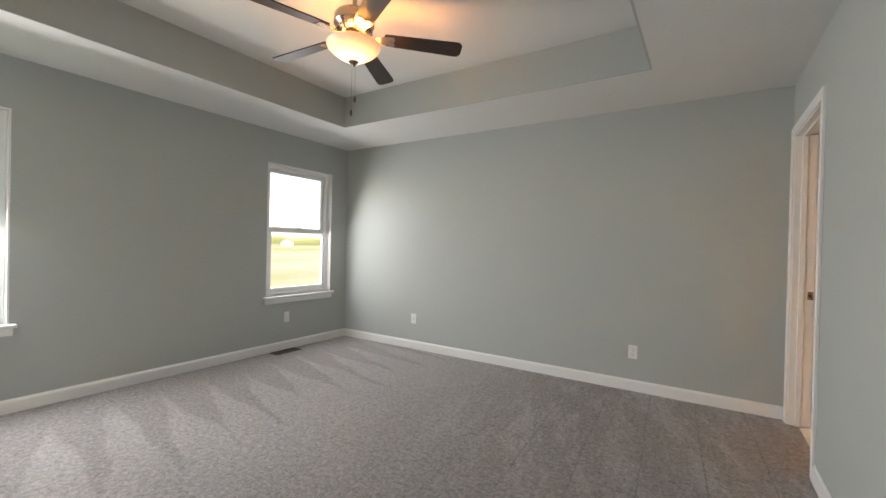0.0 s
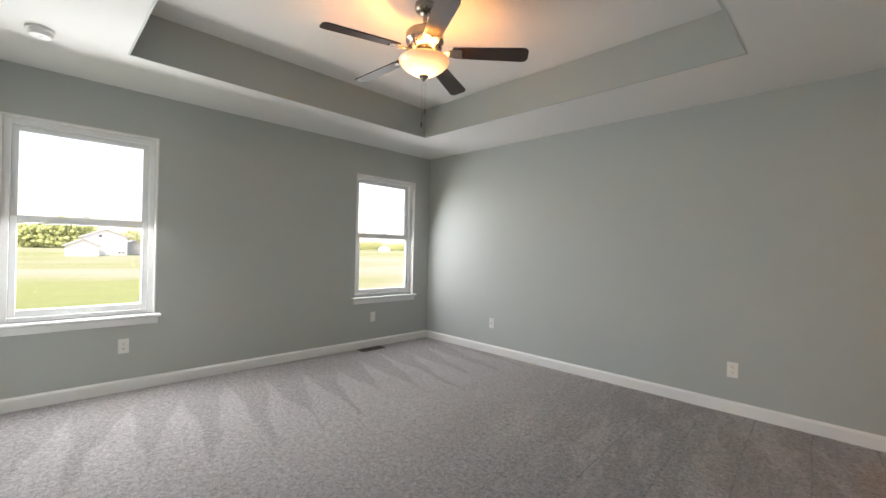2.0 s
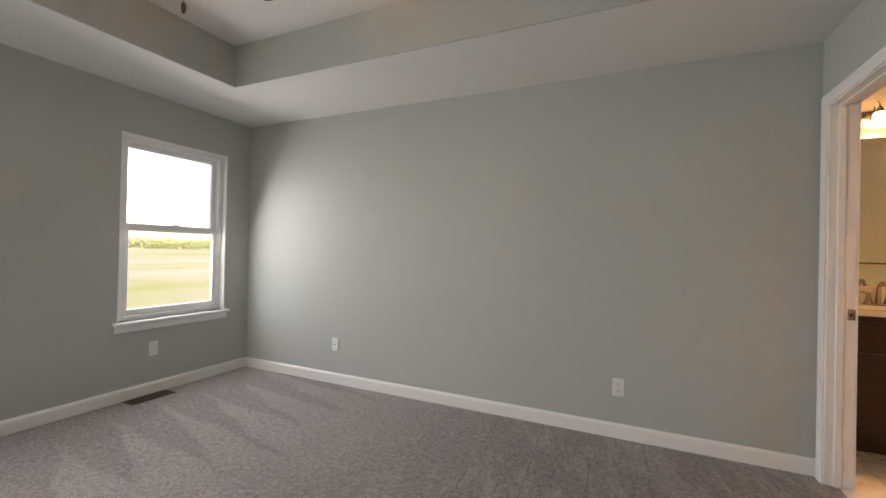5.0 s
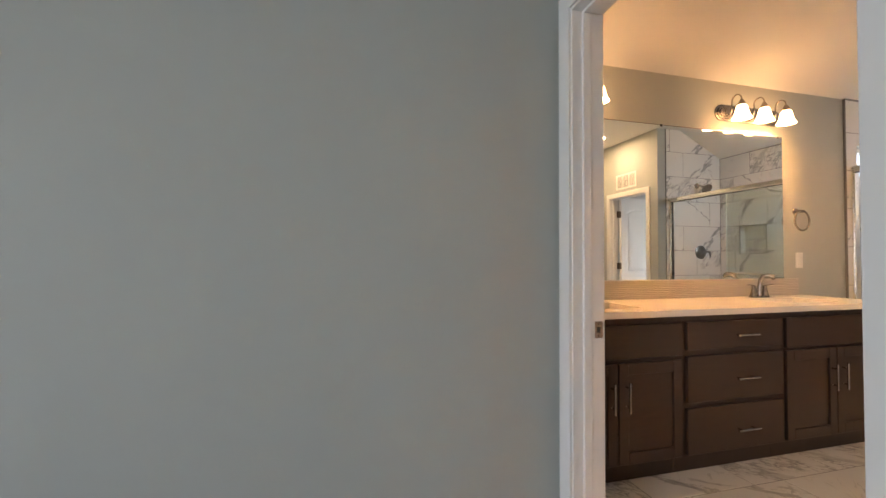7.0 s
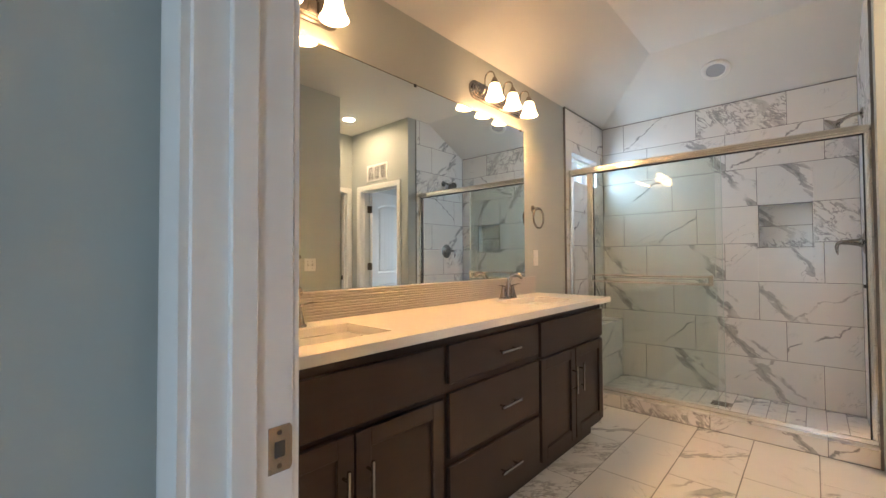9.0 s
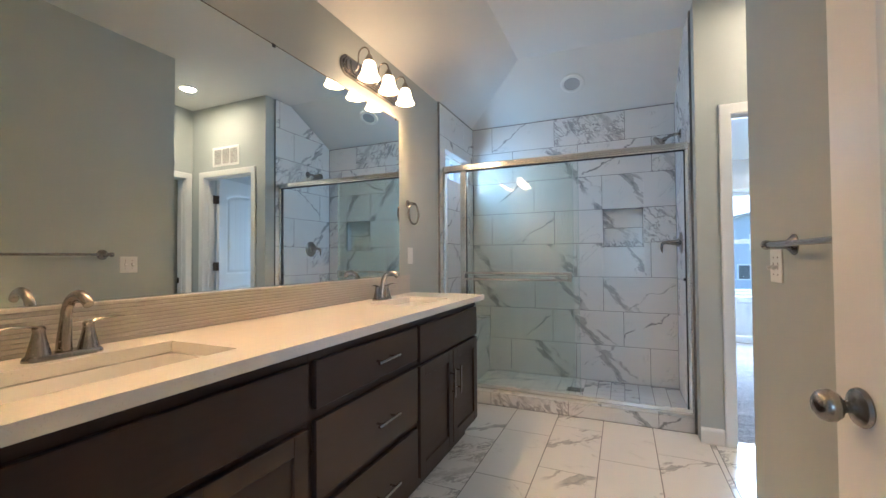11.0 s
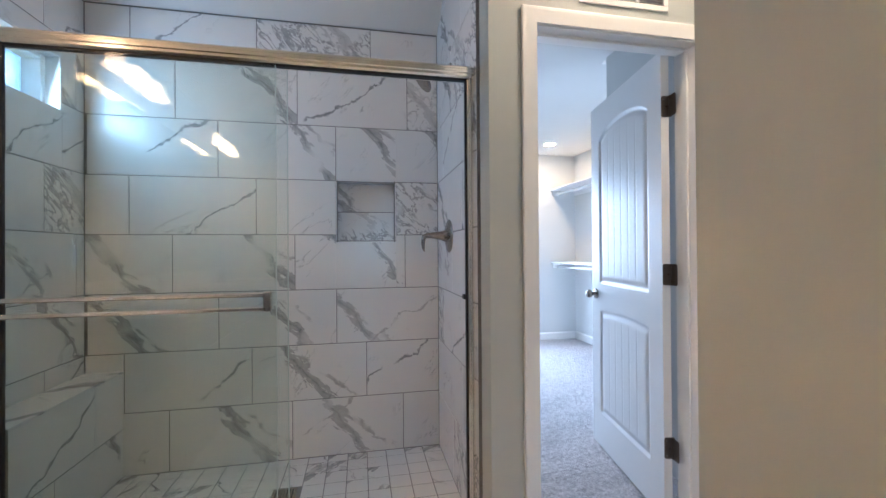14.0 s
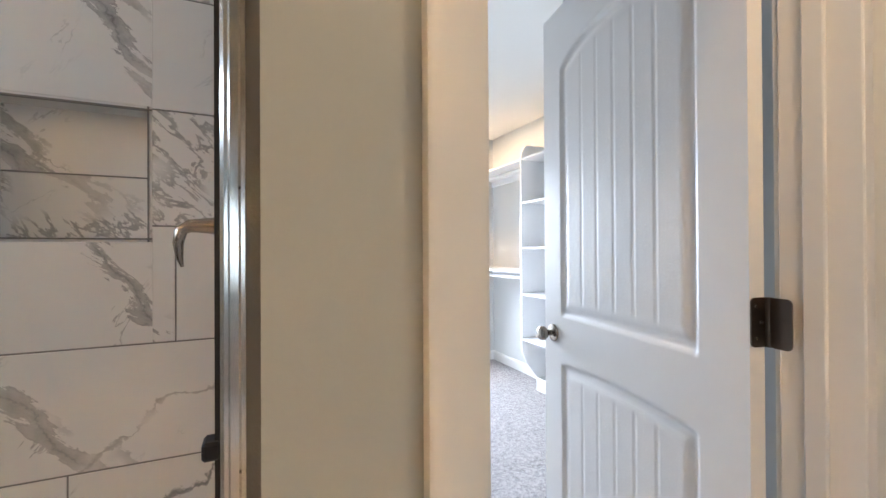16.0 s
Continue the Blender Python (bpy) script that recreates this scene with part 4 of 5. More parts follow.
def shaker_door(parent, x0, x1, z0, z1, hx):
    d = part("door", box(bmesh.new(), (x0, FY - 0.020, z0), (x0 + 0.058, FY - 0.001, z1), 0.002), wood, parent, "espresso shaker cabinet door")
    block("stile", (x1 - 0.058, FY - 0.020, z0), (x1, FY - 0.001, z1), wood, d, "", 0.002)
    block("rail", (x0 + 0.058, FY - 0.0195, z0), (x1 - 0.058, FY - 0.001, z0 + 0.058), wood, d, "", 0.0015)
    block("rail", (x0 + 0.058, FY - 0.0195, z1 - 0.058), (x1 - 0.058, FY - 0.001, z1), wood, d, "", 0.0015)
    block("panel", (x0 + 0.058, FY - 0.009, z0 + 0.058), (x1 - 0.058, FY - 0.002, z1 - 0.058), wood, d)
    bar_pull(d, Matrix.Translation((hx, FY - 0.02, 0.475)) @ Matrix.Rotation(radians(90), 4, "Y"))
    return d


def cabinet(name, x0, x1, label):
    c = thing(name, pose(0, 0, 0), label, "vanity cabinet", "vanity cabinets")
    bm = box(bmesh.new(), (x0 + 0.0005, FY, 0.105), (x1 - 0.0005, NY1 - 0.004, 0.735))
    box(bm, (x0 + 0.0005, FY, 0.735), (x1 - 0.0005, FY + 0.02, 0.872))
    box(bm, (x0 + 0.0005, FY + 0.02, 0.735), (x0 + 0.018, NY1 - 0.004, 0.872))
    box(bm, (x1 - 0.018, FY + 0.02, 0.735), (x1 - 0.0005, NY1 - 0.004, 0.872))
    part("body", bm, wood, c)
    block("toe_kick", (x0 + 0.001, FY + 0.07, 0.001), (x1 - 0.001, NY1 - 0.01, 0.105), wood, c)
    return c


c1 = cabinet("vanity_cabinet", NX0 + 0.003, 1.582, "espresso wood sink cabinet with two shaker doors")
slab_front(c1, "false_front", 0.775, 1.565, 0.662, 0.835)
shaker_door(c1, 0.775, 1.164, 0.13, 0.640, 1.124)
shaker_door(c1, 1.170, 1.565, 0.13, 0.640, 1.212)
c2 = cabinet("drawer_cabinet", 1.582, 2.290, "espresso wood cabinet with three drawers")
for z0, z1, hz in ((0.686, 0.835, 0.757), (0.405, 0.652, 0.520), (0.13, 0.374, 0.240)):
    d = slab_front(c2, "drawer_front", 1.598, 2.278, z0, z1)
    bar_pull(d, Matrix.Translation((1.985, FY - 0.02, hz)))
c3 = cabinet("vanity_cabinet", 2.290, 3.122, "espresso wood sink cabinet at the shower end")
slab_front(c3, "false_front", 2.303, 3.108, 0.662, 0.835)
shaker_door(c3, 2.303, 2.703, 0.13, 0.645, 2.662)
shaker_door(c3, 2.709, 3.108, 0.13, 0.645, 2.750)

SINKS = (1.17, 2.68)
ct = thing("countertop", pose(0, 0, 0.872), "cream white quartz vanity top with two sink cutouts", "countertop")
bm = bmesh.new()
ZT, HW, F0, F1 = 0.033, 0.235, 4.375, 4.655
xs = [NX0 + 0.003]
for s in SINKS:
    box(bm, (xs[-1], 4.252, 0), (s - HW, NY1 - 0.004, ZT))
    box(bm, (s - HW, 4.252, 0), (s + HW, F0, ZT))
    box(bm, (s - HW, F1, 0), (s + HW, NY1 - 0.004, ZT))
    xs.append(s + HW)
box(bm, (xs[-1], 4.252, 0), (3.215, NY1 - 0.004, ZT))
bmesh.ops.remove_doubles(bm, verts=bm.verts, dist=0.0005)
part("slab", bm, quartz, ct)


def sink(x):
    s = thing("sink", pose(x, 4.515, 0.74), "white undermount rectangular porcelain sink", "sink", "vanity sinks")
    bm, rings = bmesh.new(), []
    for w, h, r, z in ((0.50, 0.31, 0.03, 0.130), (0.455, 0.265, 0.03, 0.130), (0.448, 0.258, 0.035, 0.10), (0.40, 0.22, 0.045, 0.035), (0.34, 0.17, 0.05, 0.016), (0.06, 0.05, 0.02, 0.008)):
        rings.append([bm.verts.new((px, py, z)) for px, py in rounded(0, 0, w, h, r)])
    for a, b in zip(rings, rings[1:]):
        for k in range(len(a)):
            bm.faces.new([a[k], a[(k + 1) % len(a)], b[(k + 1) % len(a)], b[k]])
    bm.faces.new(rings[-1])
    part("basin", bm, porcelain, s, "", True)
    part("drain", lathe(bmesh.new(), [(0, 0.012), (0.016, 0.012), (0.022, 0.0105), (0.023, 0.009)], 24), nickel, s, "brushed nickel drain", True)


def faucet(x):
    f = thing("faucet", pose(x, 4.712, 0.905), "brushed nickel two-handle centerset faucet", "faucet", "vanity faucets")
    bm = bmesh.new()
    rings = [[bm.verts.new((px, py, z)) for px, py in rounded(0, 0, w, h, h * 0.48)] for w, h, z in ((0.165, 0.056, 0), (0.165, 0.056, 0.006), (0.150, 0.046, 0.014))]
    for a, b in zip(rings, rings[1:]):
        for k in range(len(a)):
            bm.faces.new([a[k], a[(k + 1) % len(a)], b[(k + 1) % len(a)], b[k]])
    bm.faces.new(rings[-1])
    part("base_plate", bm, nickel, f, "", True)
    curve = [(0, 0.004, 0.010), (0, 0.002, 0.05), (0, -0.004, 0.09)] + [(0, -0.062 + 0.058 * math.cos(radians(a)), 0.095 + 0.062 * math.sin(radians(a))) for a in range(0, 141, 14)]
    part("spout", tube(bmesh.new(), curve, [0.021, 0.018, 0.015] + [0.0145] * (len(curve) - 4) + [0.013], 16, 0.8), nickel, f, "curved brushed nickel spout", True)
    for s in (-1, 1):
        h = part("handle", lathe(bmesh.new(), [(0, 0.012), (0.024, 0.012), (0.0215, 0.025), (0.0145, 0.055), (0.012, 0.072), (0.014, 0.078), (0.010, 0.084), (0, 0.085)], 24, Matrix.Translation((s * 0.051, 0, 0))), nickel, f, "", True)
        lever = [(s * 0.046, 0.0, 0.080), (s * 0.07, -0.004, 0.085), (s * 0.105, -0.010, 0.090), (s * 0.128, -0.014, 0.088)]
        part("lever", tube(bmesh.new(), lever, [0.010, 0.0095, 0.008, 0.004], 12, 0.4), nickel, h, "", True)


for s in SINKS:
    sink(s)
    faucet(s)

bs = thing("backsplash", pose(0, 0, 0.905), "taupe linear mosaic backsplash strips above the counter", "backsplash")
block("setting_bed", (NX0 + 0.003, NY1 - 0.008, 0.001), (3.165, NY1 - 0.001, 0.125), grout, bs)
for k in range(10):
    block("tile", (NX0 + 0.003, NY1 - 0.0135 - 0.0025 * (k % 2), 0.0015 + k * 0.0125), (3.165, NY1 - 0.008, 0.0125 + k * 0.0125), strip_tile, bs, "", 0.0015)

mr = thing("mirror", pose(0, NY1, 1.034), "large frameless wall mirror above the vanity", "mirror")
block("silvered_glass", (0.75, -0.006, 0), (3.03, -0.001, 1.056), mirror_silver, mr, "", 0.0006)
for x, z in ((1.93, 1.056), (2.99, 1.056), (0.9, 1.056)):
    block("clip", (x - 0.009, -0.010, z - 0.010), (x + 0.009, -0.0005, z + 0.006), slot_dark, mr, "", 0.002)
block("top_edge", (0.75, -0.0075, 1.0562), (3.03, -0.0005, 1.0592), bronze, mr, "thin dark mirror edge")
block("edge_channel", (0.75, -0.010, -0.006), (3.03, -0.001, 0.0), chrome, mr)


def vanity_light(x):
    v = thing("vanity_light", pose(x, NY1, 2.225), "brushed nickel vanity light with three lit bell shades", "wall lamp", "vanity lights")
    up = Euler((radians(90), 0, 0)).to_matrix().to_4x4()
    for w, h, d0, d1 in ((0.61, 0.115, 0.0005, 0.012), (0.575, 0.085, 0.012, 0.020), (0.55, 0.062, 0.020, 0.026)):
        bm = prism(bmesh.new(), rounded(0, 0, w, h, h * 0.49, 10), d0, d1, up)
        bmesh.ops.bevel(bm, geom=[e for e in bm.edges if abs(e.verts[0].co.y - e.verts[1].co.y) < 1e-5], offset=0.003, segments=2, affect="EDGES")
        part("back_plate", bm, nickel, v, "", True)
    for k in (-1, 0, 1):
        cx = k * 0.205
        pts = [(cx, -0.02, -0.012), (cx, -0.034, -0.020), (cx, -0.046, -0.012), (cx, -0.051, 0.010), (cx, -0.052, 0.045)] + [(cx, -0.088 + 0.036 * math.cos(radians(a)), 0.062 + 0.042 * math.sin(radians(a))) for a in range(0, 181, 15)] + [(cx, -0.125, 0.050)]
        arm = part("arm", tube(bmesh.new(), pts, 0.0045, 10), nickel, v, "gooseneck arm", True)
        hang = Matrix.Translation((cx, -0.125, 0.020))
        part("socket", lathe(bmesh.new(), [(0, 0.036), (0.010, 0.036), (0.015, 0.026), (0.020, 0.016), (0.023, 0.002), (0.023, -0.004), (0, -0.004)], 24, hang), nickel, arm, "", True)
        shade = part("shade", lathe(bmesh.new(), [(0.021, -0.001), (0.029, -0.007), (0.035, -0.022), (0.040, -0.048), (0.047, -0.072), (0.057, -0.092), (0.060, -0.097), (0.057, -0.096), (0.045, -0.072), (0.038, -0.048), (0.033, -0.022), (0.020, -0.006)], 32, hang), shade_glass, v, "glowing frosted bell shade", True)
        part("bulb", lathe(bmesh.new(), [(0, -0.088), (0.012, -0.084), (0.020, -0.072), (0.021, -0.060), (0.014, -0.040), (0.012, -0.010), (0, -0.008)], 16, hang), bulb_glass, shade, "glowing bulb", True)


vanity_light(2.70)
vanity_light(1.15)


# ---- bathroom fittings ----
def mount(x, y, z, yaw):
    return facing(x, y, z, yaw)


def rosette(parent, m, name="rosette", r=0.028, reach=0.050):
    mm = m @ Euler((radians(-90), 0, 0)).to_matrix().to_4x4()
    return part(name, lathe(bmesh.new(), [(0, 0), (r, 0), (r, 0.004), (r * 0.86, 0.009), (r * 0.80, 0.010), (r * 0.62, 0.016), (r * 0.42, 0.022), (r * 0.36, reach), (0, reach + 0.002)], 32, mm), nickel, parent, "", True)


tr = thing("towel_ring", mount(3.16, NY1, 1.535, 180), "brushed nickel towel ring beside the mirror", "towel ring")
rosette(tr, Matrix())
bm = tube(bmesh.new(), arc((0, 0.048, -0.072), 0.074, 0, 360, 40), 0.0066, 10, caps=False)
part("ring", bm, nickel, tr, "", True)
part("pivot", tube(bmesh.new(), [(-0.016, 0.048, 0), (0.016, 0.048, 0)], 0.010, 14), nickel, tr, "", True)

tbw = thing("towel_bar", mount(1.938, SY, 1.186, 0), "brushed nickel towel bar on the grey wall", "towel bar")
for x in (-0.30, 0.30):
    rosette(tbw, Matrix.Translation((x, 0, 0)), "post", 0.034, 0.066)
part("bar", tube(bmesh.new(), [(-0.315, 0.068, 0), (0.315, 0.068, 0)], 0.0085, 16), nickel, tbw, "", True)
for s in (-1, 1):
    m = Matrix.Translation((s * 0.313, 0.068, 0)) @ Euler((0, radians(90 * s), 0)).to_matrix().to_4x4()
    part("end_cap", lathe(bmesh.new(), [(0, -0.004), (0.010, -0.004), (0.0145, 0.002), (0.016, 0.010), (0.0135, 0.019), (0.007, 0.024), (0, 0.025)], 24, m), nickel, tbw, "", True)

gr = thing("return_grille", Matrix.Translation((EX, 2.615, 2.12)) @ Matrix.Rotation(radians(-90), 4, "Z") @ Matrix.Rotation(radians(180), 4, "Z") @ Matrix.Translation((-0.385, 0, 0)), "white louvred return air grille above the closet door", "air grille")
for lo, hi in (((0, 0.0005, 0), (0.385, 0.008, 0.022)), ((0, 0.0005, 0.18), (0.385, 0.008, 0.202)), ((0, 0.0005, 0.022), (0.022, 0.008, 0.18)), ((0.363, 0.0005, 0.022), (0.385, 0.008, 0.18)), ((0.129, 0.0005, 0.022), (0.141, 0.008, 0.18)), ((0.244, 0.0005, 0.022), (0.256, 0.008, 0.18))):
    block("frame", lo, hi, trim_paint, gr, "", 0.0015)
block("backing", (0.01, 0.0003, 0.01), (0.375, 0.0009, 0.19), slot_grey, gr)
for x0, x1 in ((0.022, 0.129), (0.141, 0.244), (0.256, 0.363)):
    for k in range(13):
        part("slat", box(bmesh.new(), (x0, -0.004, -0.0006), (x1, 0.004, 0.0006)), trim_paint, gr, at=Matrix.Translation((0, 0.0045, 0.029 + k * 0.012)) @ Matrix.Rotation(radians(-35), 4, "X"))

slope = Matrix.Translation((4.184, 3.774, FLAT - rise * (4.184 - fx))) @ Matrix.Rotation(math.atan(rise), 4, "Y")
ev = thing("ceiling_vent", slope, "round white vent on the sloped ceiling", "vent")
part("ring", lathe(bmesh.new(), [(0.062, 0), (0.098, 0), (0.096, -0.010), (0.080, -0.016), (0.066, -0.012), (0.062, 0)], 40), plastic, ev, "", True)
part("mesh_disc", lathe(bmesh.new(), [(0, -0.008), (0.064, -0.008), (0.064, -0.002)], 40), plain("grey_mesh", (0.42, 0.42, 0.42), 0.7, grain=500, vary=0.3, bump=0.5), ev, "grey perforated centre")


def downlight(x, y, z, glass=down_glass):
    d = thing("downlight", pose(x, y, z), "lit recessed downlight with a white ring", "ceiling lamp", "downlights")
    part("ring", lathe(bmesh.new(), [(0.062, -0.001), (0.088, -0.001), (0.087, -0.006), (0.066, -0.010), (0.062, -0.004)], 36), plastic, d, "", True)
    part("lens", lathe(bmesh.new(), [(0, -0.005), (0.062, -0.005), (0.062, -0.001)], 36), glass, d, "glowing lens")


# Dark strip added for the shadow line where tile meets closet carpet.
structure("threshold", [((EX + 0.068, D2[0], -0.01), (EX + 0.080, D2[1], 0.004))], bronze, "thin dark strip for the shadow line between tile and carpet", "threshold")
downlight(3.16, 2.43, FLAT)
downlight(6.655, 1.225, BH)
downlight(3.62, 1.30, FLAT, dim_glass)


# ---- toilet ----
def toilet():
    t = thing("toilet", pose(4.43, 1.28, 0.0) @ Matrix.Rotation(radians(90), 4, "Z"), "white porcelain toilet with closed lid", "toilet")

    def loft(name, rows, label="", lid=True):
        bm, rings = bmesh.new(), []
        for w, y0, y1, z in rows:
            ring = []
            for k in range(36):
                a = k * math.tau / 36
                px = w / 2 * math.sin(a)
                cy, hy = (y0 + y1 * 0.985) / 2, (y1 * 0.985 - y0) / 2
                c = math.cos(a)
                py = cy + hy * c * (1.0 if c > 0 else 1.0)
                px *= 1.0 if c > 0 else min(1.0, 1.0 + 0.18 * -c)
                ring.append(bm.verts.new((px, py, z)))
            rings.append(ring)
        for a, b in zip(rings, rings[1:]):
            for k in range(36):
                bm.faces.new([a[k], a[(k + 1) % 36], b[(k + 1) % 36], b[k]])
        bm.faces.new(rings[0][::-1])
        bm.faces.new(rings[-1])
        return part(name, bm, porcelain, t, label, True)

    loft("bowl", [(0.23, 0.12, 0.52, 0.0), (0.22, 0.13, 0.50, 0.03), (0.20, 0.14, 0.46, 0.14), (0.26, 0.13, 0.53, 0.24), (0.34, 0.12, 0.62, 0.32), (0.365, 0.11, 0.655, 0.37), (0.36, 0.11, 0.65, 0.388)])
    loft("seat", [(0.365, 0.17, 0.66, 0.395), (0.37, 0.17, 0.665, 0.402), (0.36, 0.17, 0.66, 0.412)])
    loft("lid", [(0.36, 0.17, 0.655, 0.419), (0.36, 0.17, 0.655, 0.428), (0.33, 0.18, 0.63, 0.438), (0.20, 0.22, 0.55, 0.444)])
    block("tank", (-0.215, 0.002, 0.36), (0.215, 0.185, 0.73), porcelain, t, "", 0.03)
    block("tank_lid", (-0.225, 0.001, 0.732), (0.225, 0.197, 0.768), porcelain, t, "", 0.014)
    part("flush_lever", tube(bmesh.new(), [(-0.15, 0.186, 0.67), (-0.15, 0.205, 0.67), (-0.09, 0.208, 0.662)], 0.006, 10), nickel, t, "", True)


toilet()


# ---- closet shelving ----
def shelf_run(z, label):
    s = thing("closet_shelf", pose(6.16, 0.6, z), label, "shelf", "closet shelves")
    block("board", (0.002, 0.002, -0.018), (1.037, 0.36, 0.0), shelf_white, s, "", 0.002)
    block("cleat", (0.002, 0.001, -0.075), (1.037, 0.016, -0.018), shelf_white, s)
    part("hanging_rod", tube(bmesh.new(), [(0.02, 0.28, -0.065), (1.03, 0.28, -0.065)], 0.014, 14), shelf_white, s, "white hanging rod", True)
    for x in (0.012, 1.018):
        block("rod_support", (x - 0.008, 0.24, -0.085), (x + 0.012, 0.33, -0.018), shelf_white, s, "", 0.003)


shelf_run(1.985, "white closet shelf with a hanging rod, upper")
shelf_run(1.03, "white closet shelf with a hanging rod, lower")
tower = thing("shelf_tower", pose(5.56, 0.6, 0.0), "white open shelf tower in the closet", "shelf tower")
for x in (0.582, 0.0):
    out = [(0.002, 0.0), (0.20, 0.0), (0.30, 0.12), (0.36, 0.24), (0.36, 1.86), (0.352, 1.92), (0.33, 1.96), (0.30, 1.985), (0.002, 1.985)]
    part("side_panel", prism(bmesh.new(), out, x, x + 0.018, Matrix(((0, 0, 1, 0), (1, 0, 0, 0), (0, 1, 0, 0.115), (0, 0, 0, 1)))), shelf_white, tower)
block("foot", (0.0, 0.002, 0.0), (0.60, 0.20, 0.115), shelf_white, tower)
for z in (0.464, 0.844, 1.235, 1.617, 1.99):
    block("shelf", (0.018, 0.002, z - 0.018), (0.582, 0.355, z), shelf_white, tower, "", 0.002)

# ---- shower ----
SF = 0.045
SY0 = 2.985
BENCH = 4.617
shower_base = structure("shower_floor", [((3.82, SY0 - 0.02, -0.1), (4.54, BENCH + 0.02, SF - 0.0012))], grout, "sloped shower floor of small marble-look squares", "floor")
curb = structure("shower_curb", [((SX + 0.0015, SY0 - 0.0, -0.05), (3.8285, NY1, 0.0985))], grout, "low tiled curb of the shower", "curb")
bench = structure("shower_bench", [((3.83, BENCH + 0.0015, 0.0), (4.54, NY1, 0.5785))], grout, "tiled ledge along the shower side wall", "bench")
NI = (3.230, 3.565, 1.232, 1.582)
wall_e = structure("shower_wall_east", [
    ((TX + 0.0015, SY0 - 0.11, -0.1), (4.66, NI[0], 2.9)), ((TX + 0.0015, NI[1], -0.1), (4.66, NY1 + 0.14, 2.9)),
    ((TX + 0.0015, NI[0], -0.1), (4.66, NI[1], NI[2])), ((TX + 0.0015, NI[0], NI[3]), (4.66, NI[1], 2.9)), ((TX + 0.0915, NI[0], NI[2]), (4.66, NI[1], NI[3])),
], grout, "marble-look tiled shower back wall with a recessed niche", "tiled wall")
wall_s = structure("shower_wall_south", [((EX + 0.115, SY0 - 0.11, -0.1), (TX + 0.008, SY0 - 0.0015, 2.9))], grout, "marble-look tiled shower wall with valve and shower arm", "tiled wall")
wall_n = structure("shower_wall_north", [
    ((3.692, NY1 - 0.0125, 0.0), (3.81, NY1 - 0.0005, 2.5)), ((4.37, NY1 - 0.0125, 0.0), (TX + 0.008, NY1 - 0.0005, 2.5)), ((3.81, NY1 - 0.0125, 0.0), (4.37, NY1 - 0.0005, 1.835)), ((3.81, NY1 - 0.0125, 2.095), (4.37, NY1 - 0.0005, 2.5)),
], grout, "marble-look tiled shower wall under a small window", "tiled wall")
edge_metal = plain("grey_metal_edge", (0.20, 0.195, 0.19), 0.4, 0.5, grain=120, vary=0.05)
structure("tile_trim", [
    ((3.686, NY1 - 0.017, 0.0), (3.692, NY1 - 0.0005, 2.452)), ((EX + 0.1155, SY0 - 0.010, 0.0), (EX + 0.1175, SY0 + 0.002, 2.76)),
    ((3.692, NY1 - 0.017, 2.441), (TX - 0.003, NY1 - 0.0125, 2.447)), ((TX - 0.003, SY0, 2.441), (TX + 0.0015, NY1 - 0.0125, 2.447)),
], edge_metal, "slim grey metal edge trim round the shower tile", "trim")

en = thing("shower_enclosure", pose(3.76, 0, 0.10), "framed sliding glass shower door, slid open", "shower door")
YL, YR = NY1 - 0.016, SY0
part("header", box(box(bmesh.new(), (-0.032, YR, 1.765), (0.032, YL, 1.815), 0.007), (-0.036, YR, 1.782), (-0.030, YL, 1.800), 0.003), chrome, en, "polished header rail")
part("bottom_track", box(box(box(bmesh.new(), (-0.034, YR, 0.0), (0.034, YL, 0.018), 0.004), (-0.034, YR, 0.018), (-0.026, YL, 0.044), 0.002), (-0.003, YR, 0.018), (0.003, YL, 0.034), 0.001), chrome, en, "polished bottom track")
for y0, y1 in ((YL - 0.028, YL), (YR, YR + 0.028)):
    part("wall_jamb", box(box(bmesh.new(), (-0.026, y0, 0.018), (0.026, y1, 1.765), 0.004), (-0.031, y0 + 0.008, 0.018), (-0.024, y1 - 0.008, 1.765), 0.002), chrome, en, "polished wall jamb")
block("gasket", (-0.012, YR + 0.0285, 0.02), (0.004, YR + 0.034, 1.765), rubber, en)
block("header_gasket", (-0.020, YR + 0.03, 1.758), (0.000, YL - 0.03, 1.7655), rubber, en)
block("bumper", (-0.018, YR + 0.028, 0.885), (0.010, YR + 0.046, 0.905), rubber, en, "", 0.003)
outer = part("outer_panel", box(bmesh.new(), (-0.021, 3.735, 0.040), (-0.014, 4.575, 1.762), 0.001), shower_glass, en, "clear sliding glass panel")
inner = part("inner_panel", box(bmesh.new(), (0.013, 3.700, 0.040), (0.020, 4.640, 1.762), 0.001), shower_glass, en, "clear sliding glass panel")
block("polished_edge", (-0.021, 3.7315, 0.040), (-0.014, 3.7347, 1.762), glass_edge, outer, "pale polished glass edge")
block("polished_edge", (0.013, 3.6965, 0.040), (0.020, 3.6997, 1.762), glass_edge, inner, "pale polished glass edge")
block("stile", (-0.030, 4.572, 0.030), (-0.008, 4.620, 1.762), chrome, outer, "polished vertical stile", 0.004)
block("inner_gasket", (-0.024, 4.566, 0.04), (-0.011, 4.572, 1.76), rubber, outer)
tbar = part("towel_bar", box(box(bmesh.new(), (-0.062, 3.76, 0.921), (-0.048, 4.575, 0.937), 0.004), (-0.062, 3.76, 0.871), (-0.048, 4.575, 0.887), 0.004), chrome, outer, "polished double towel bar")
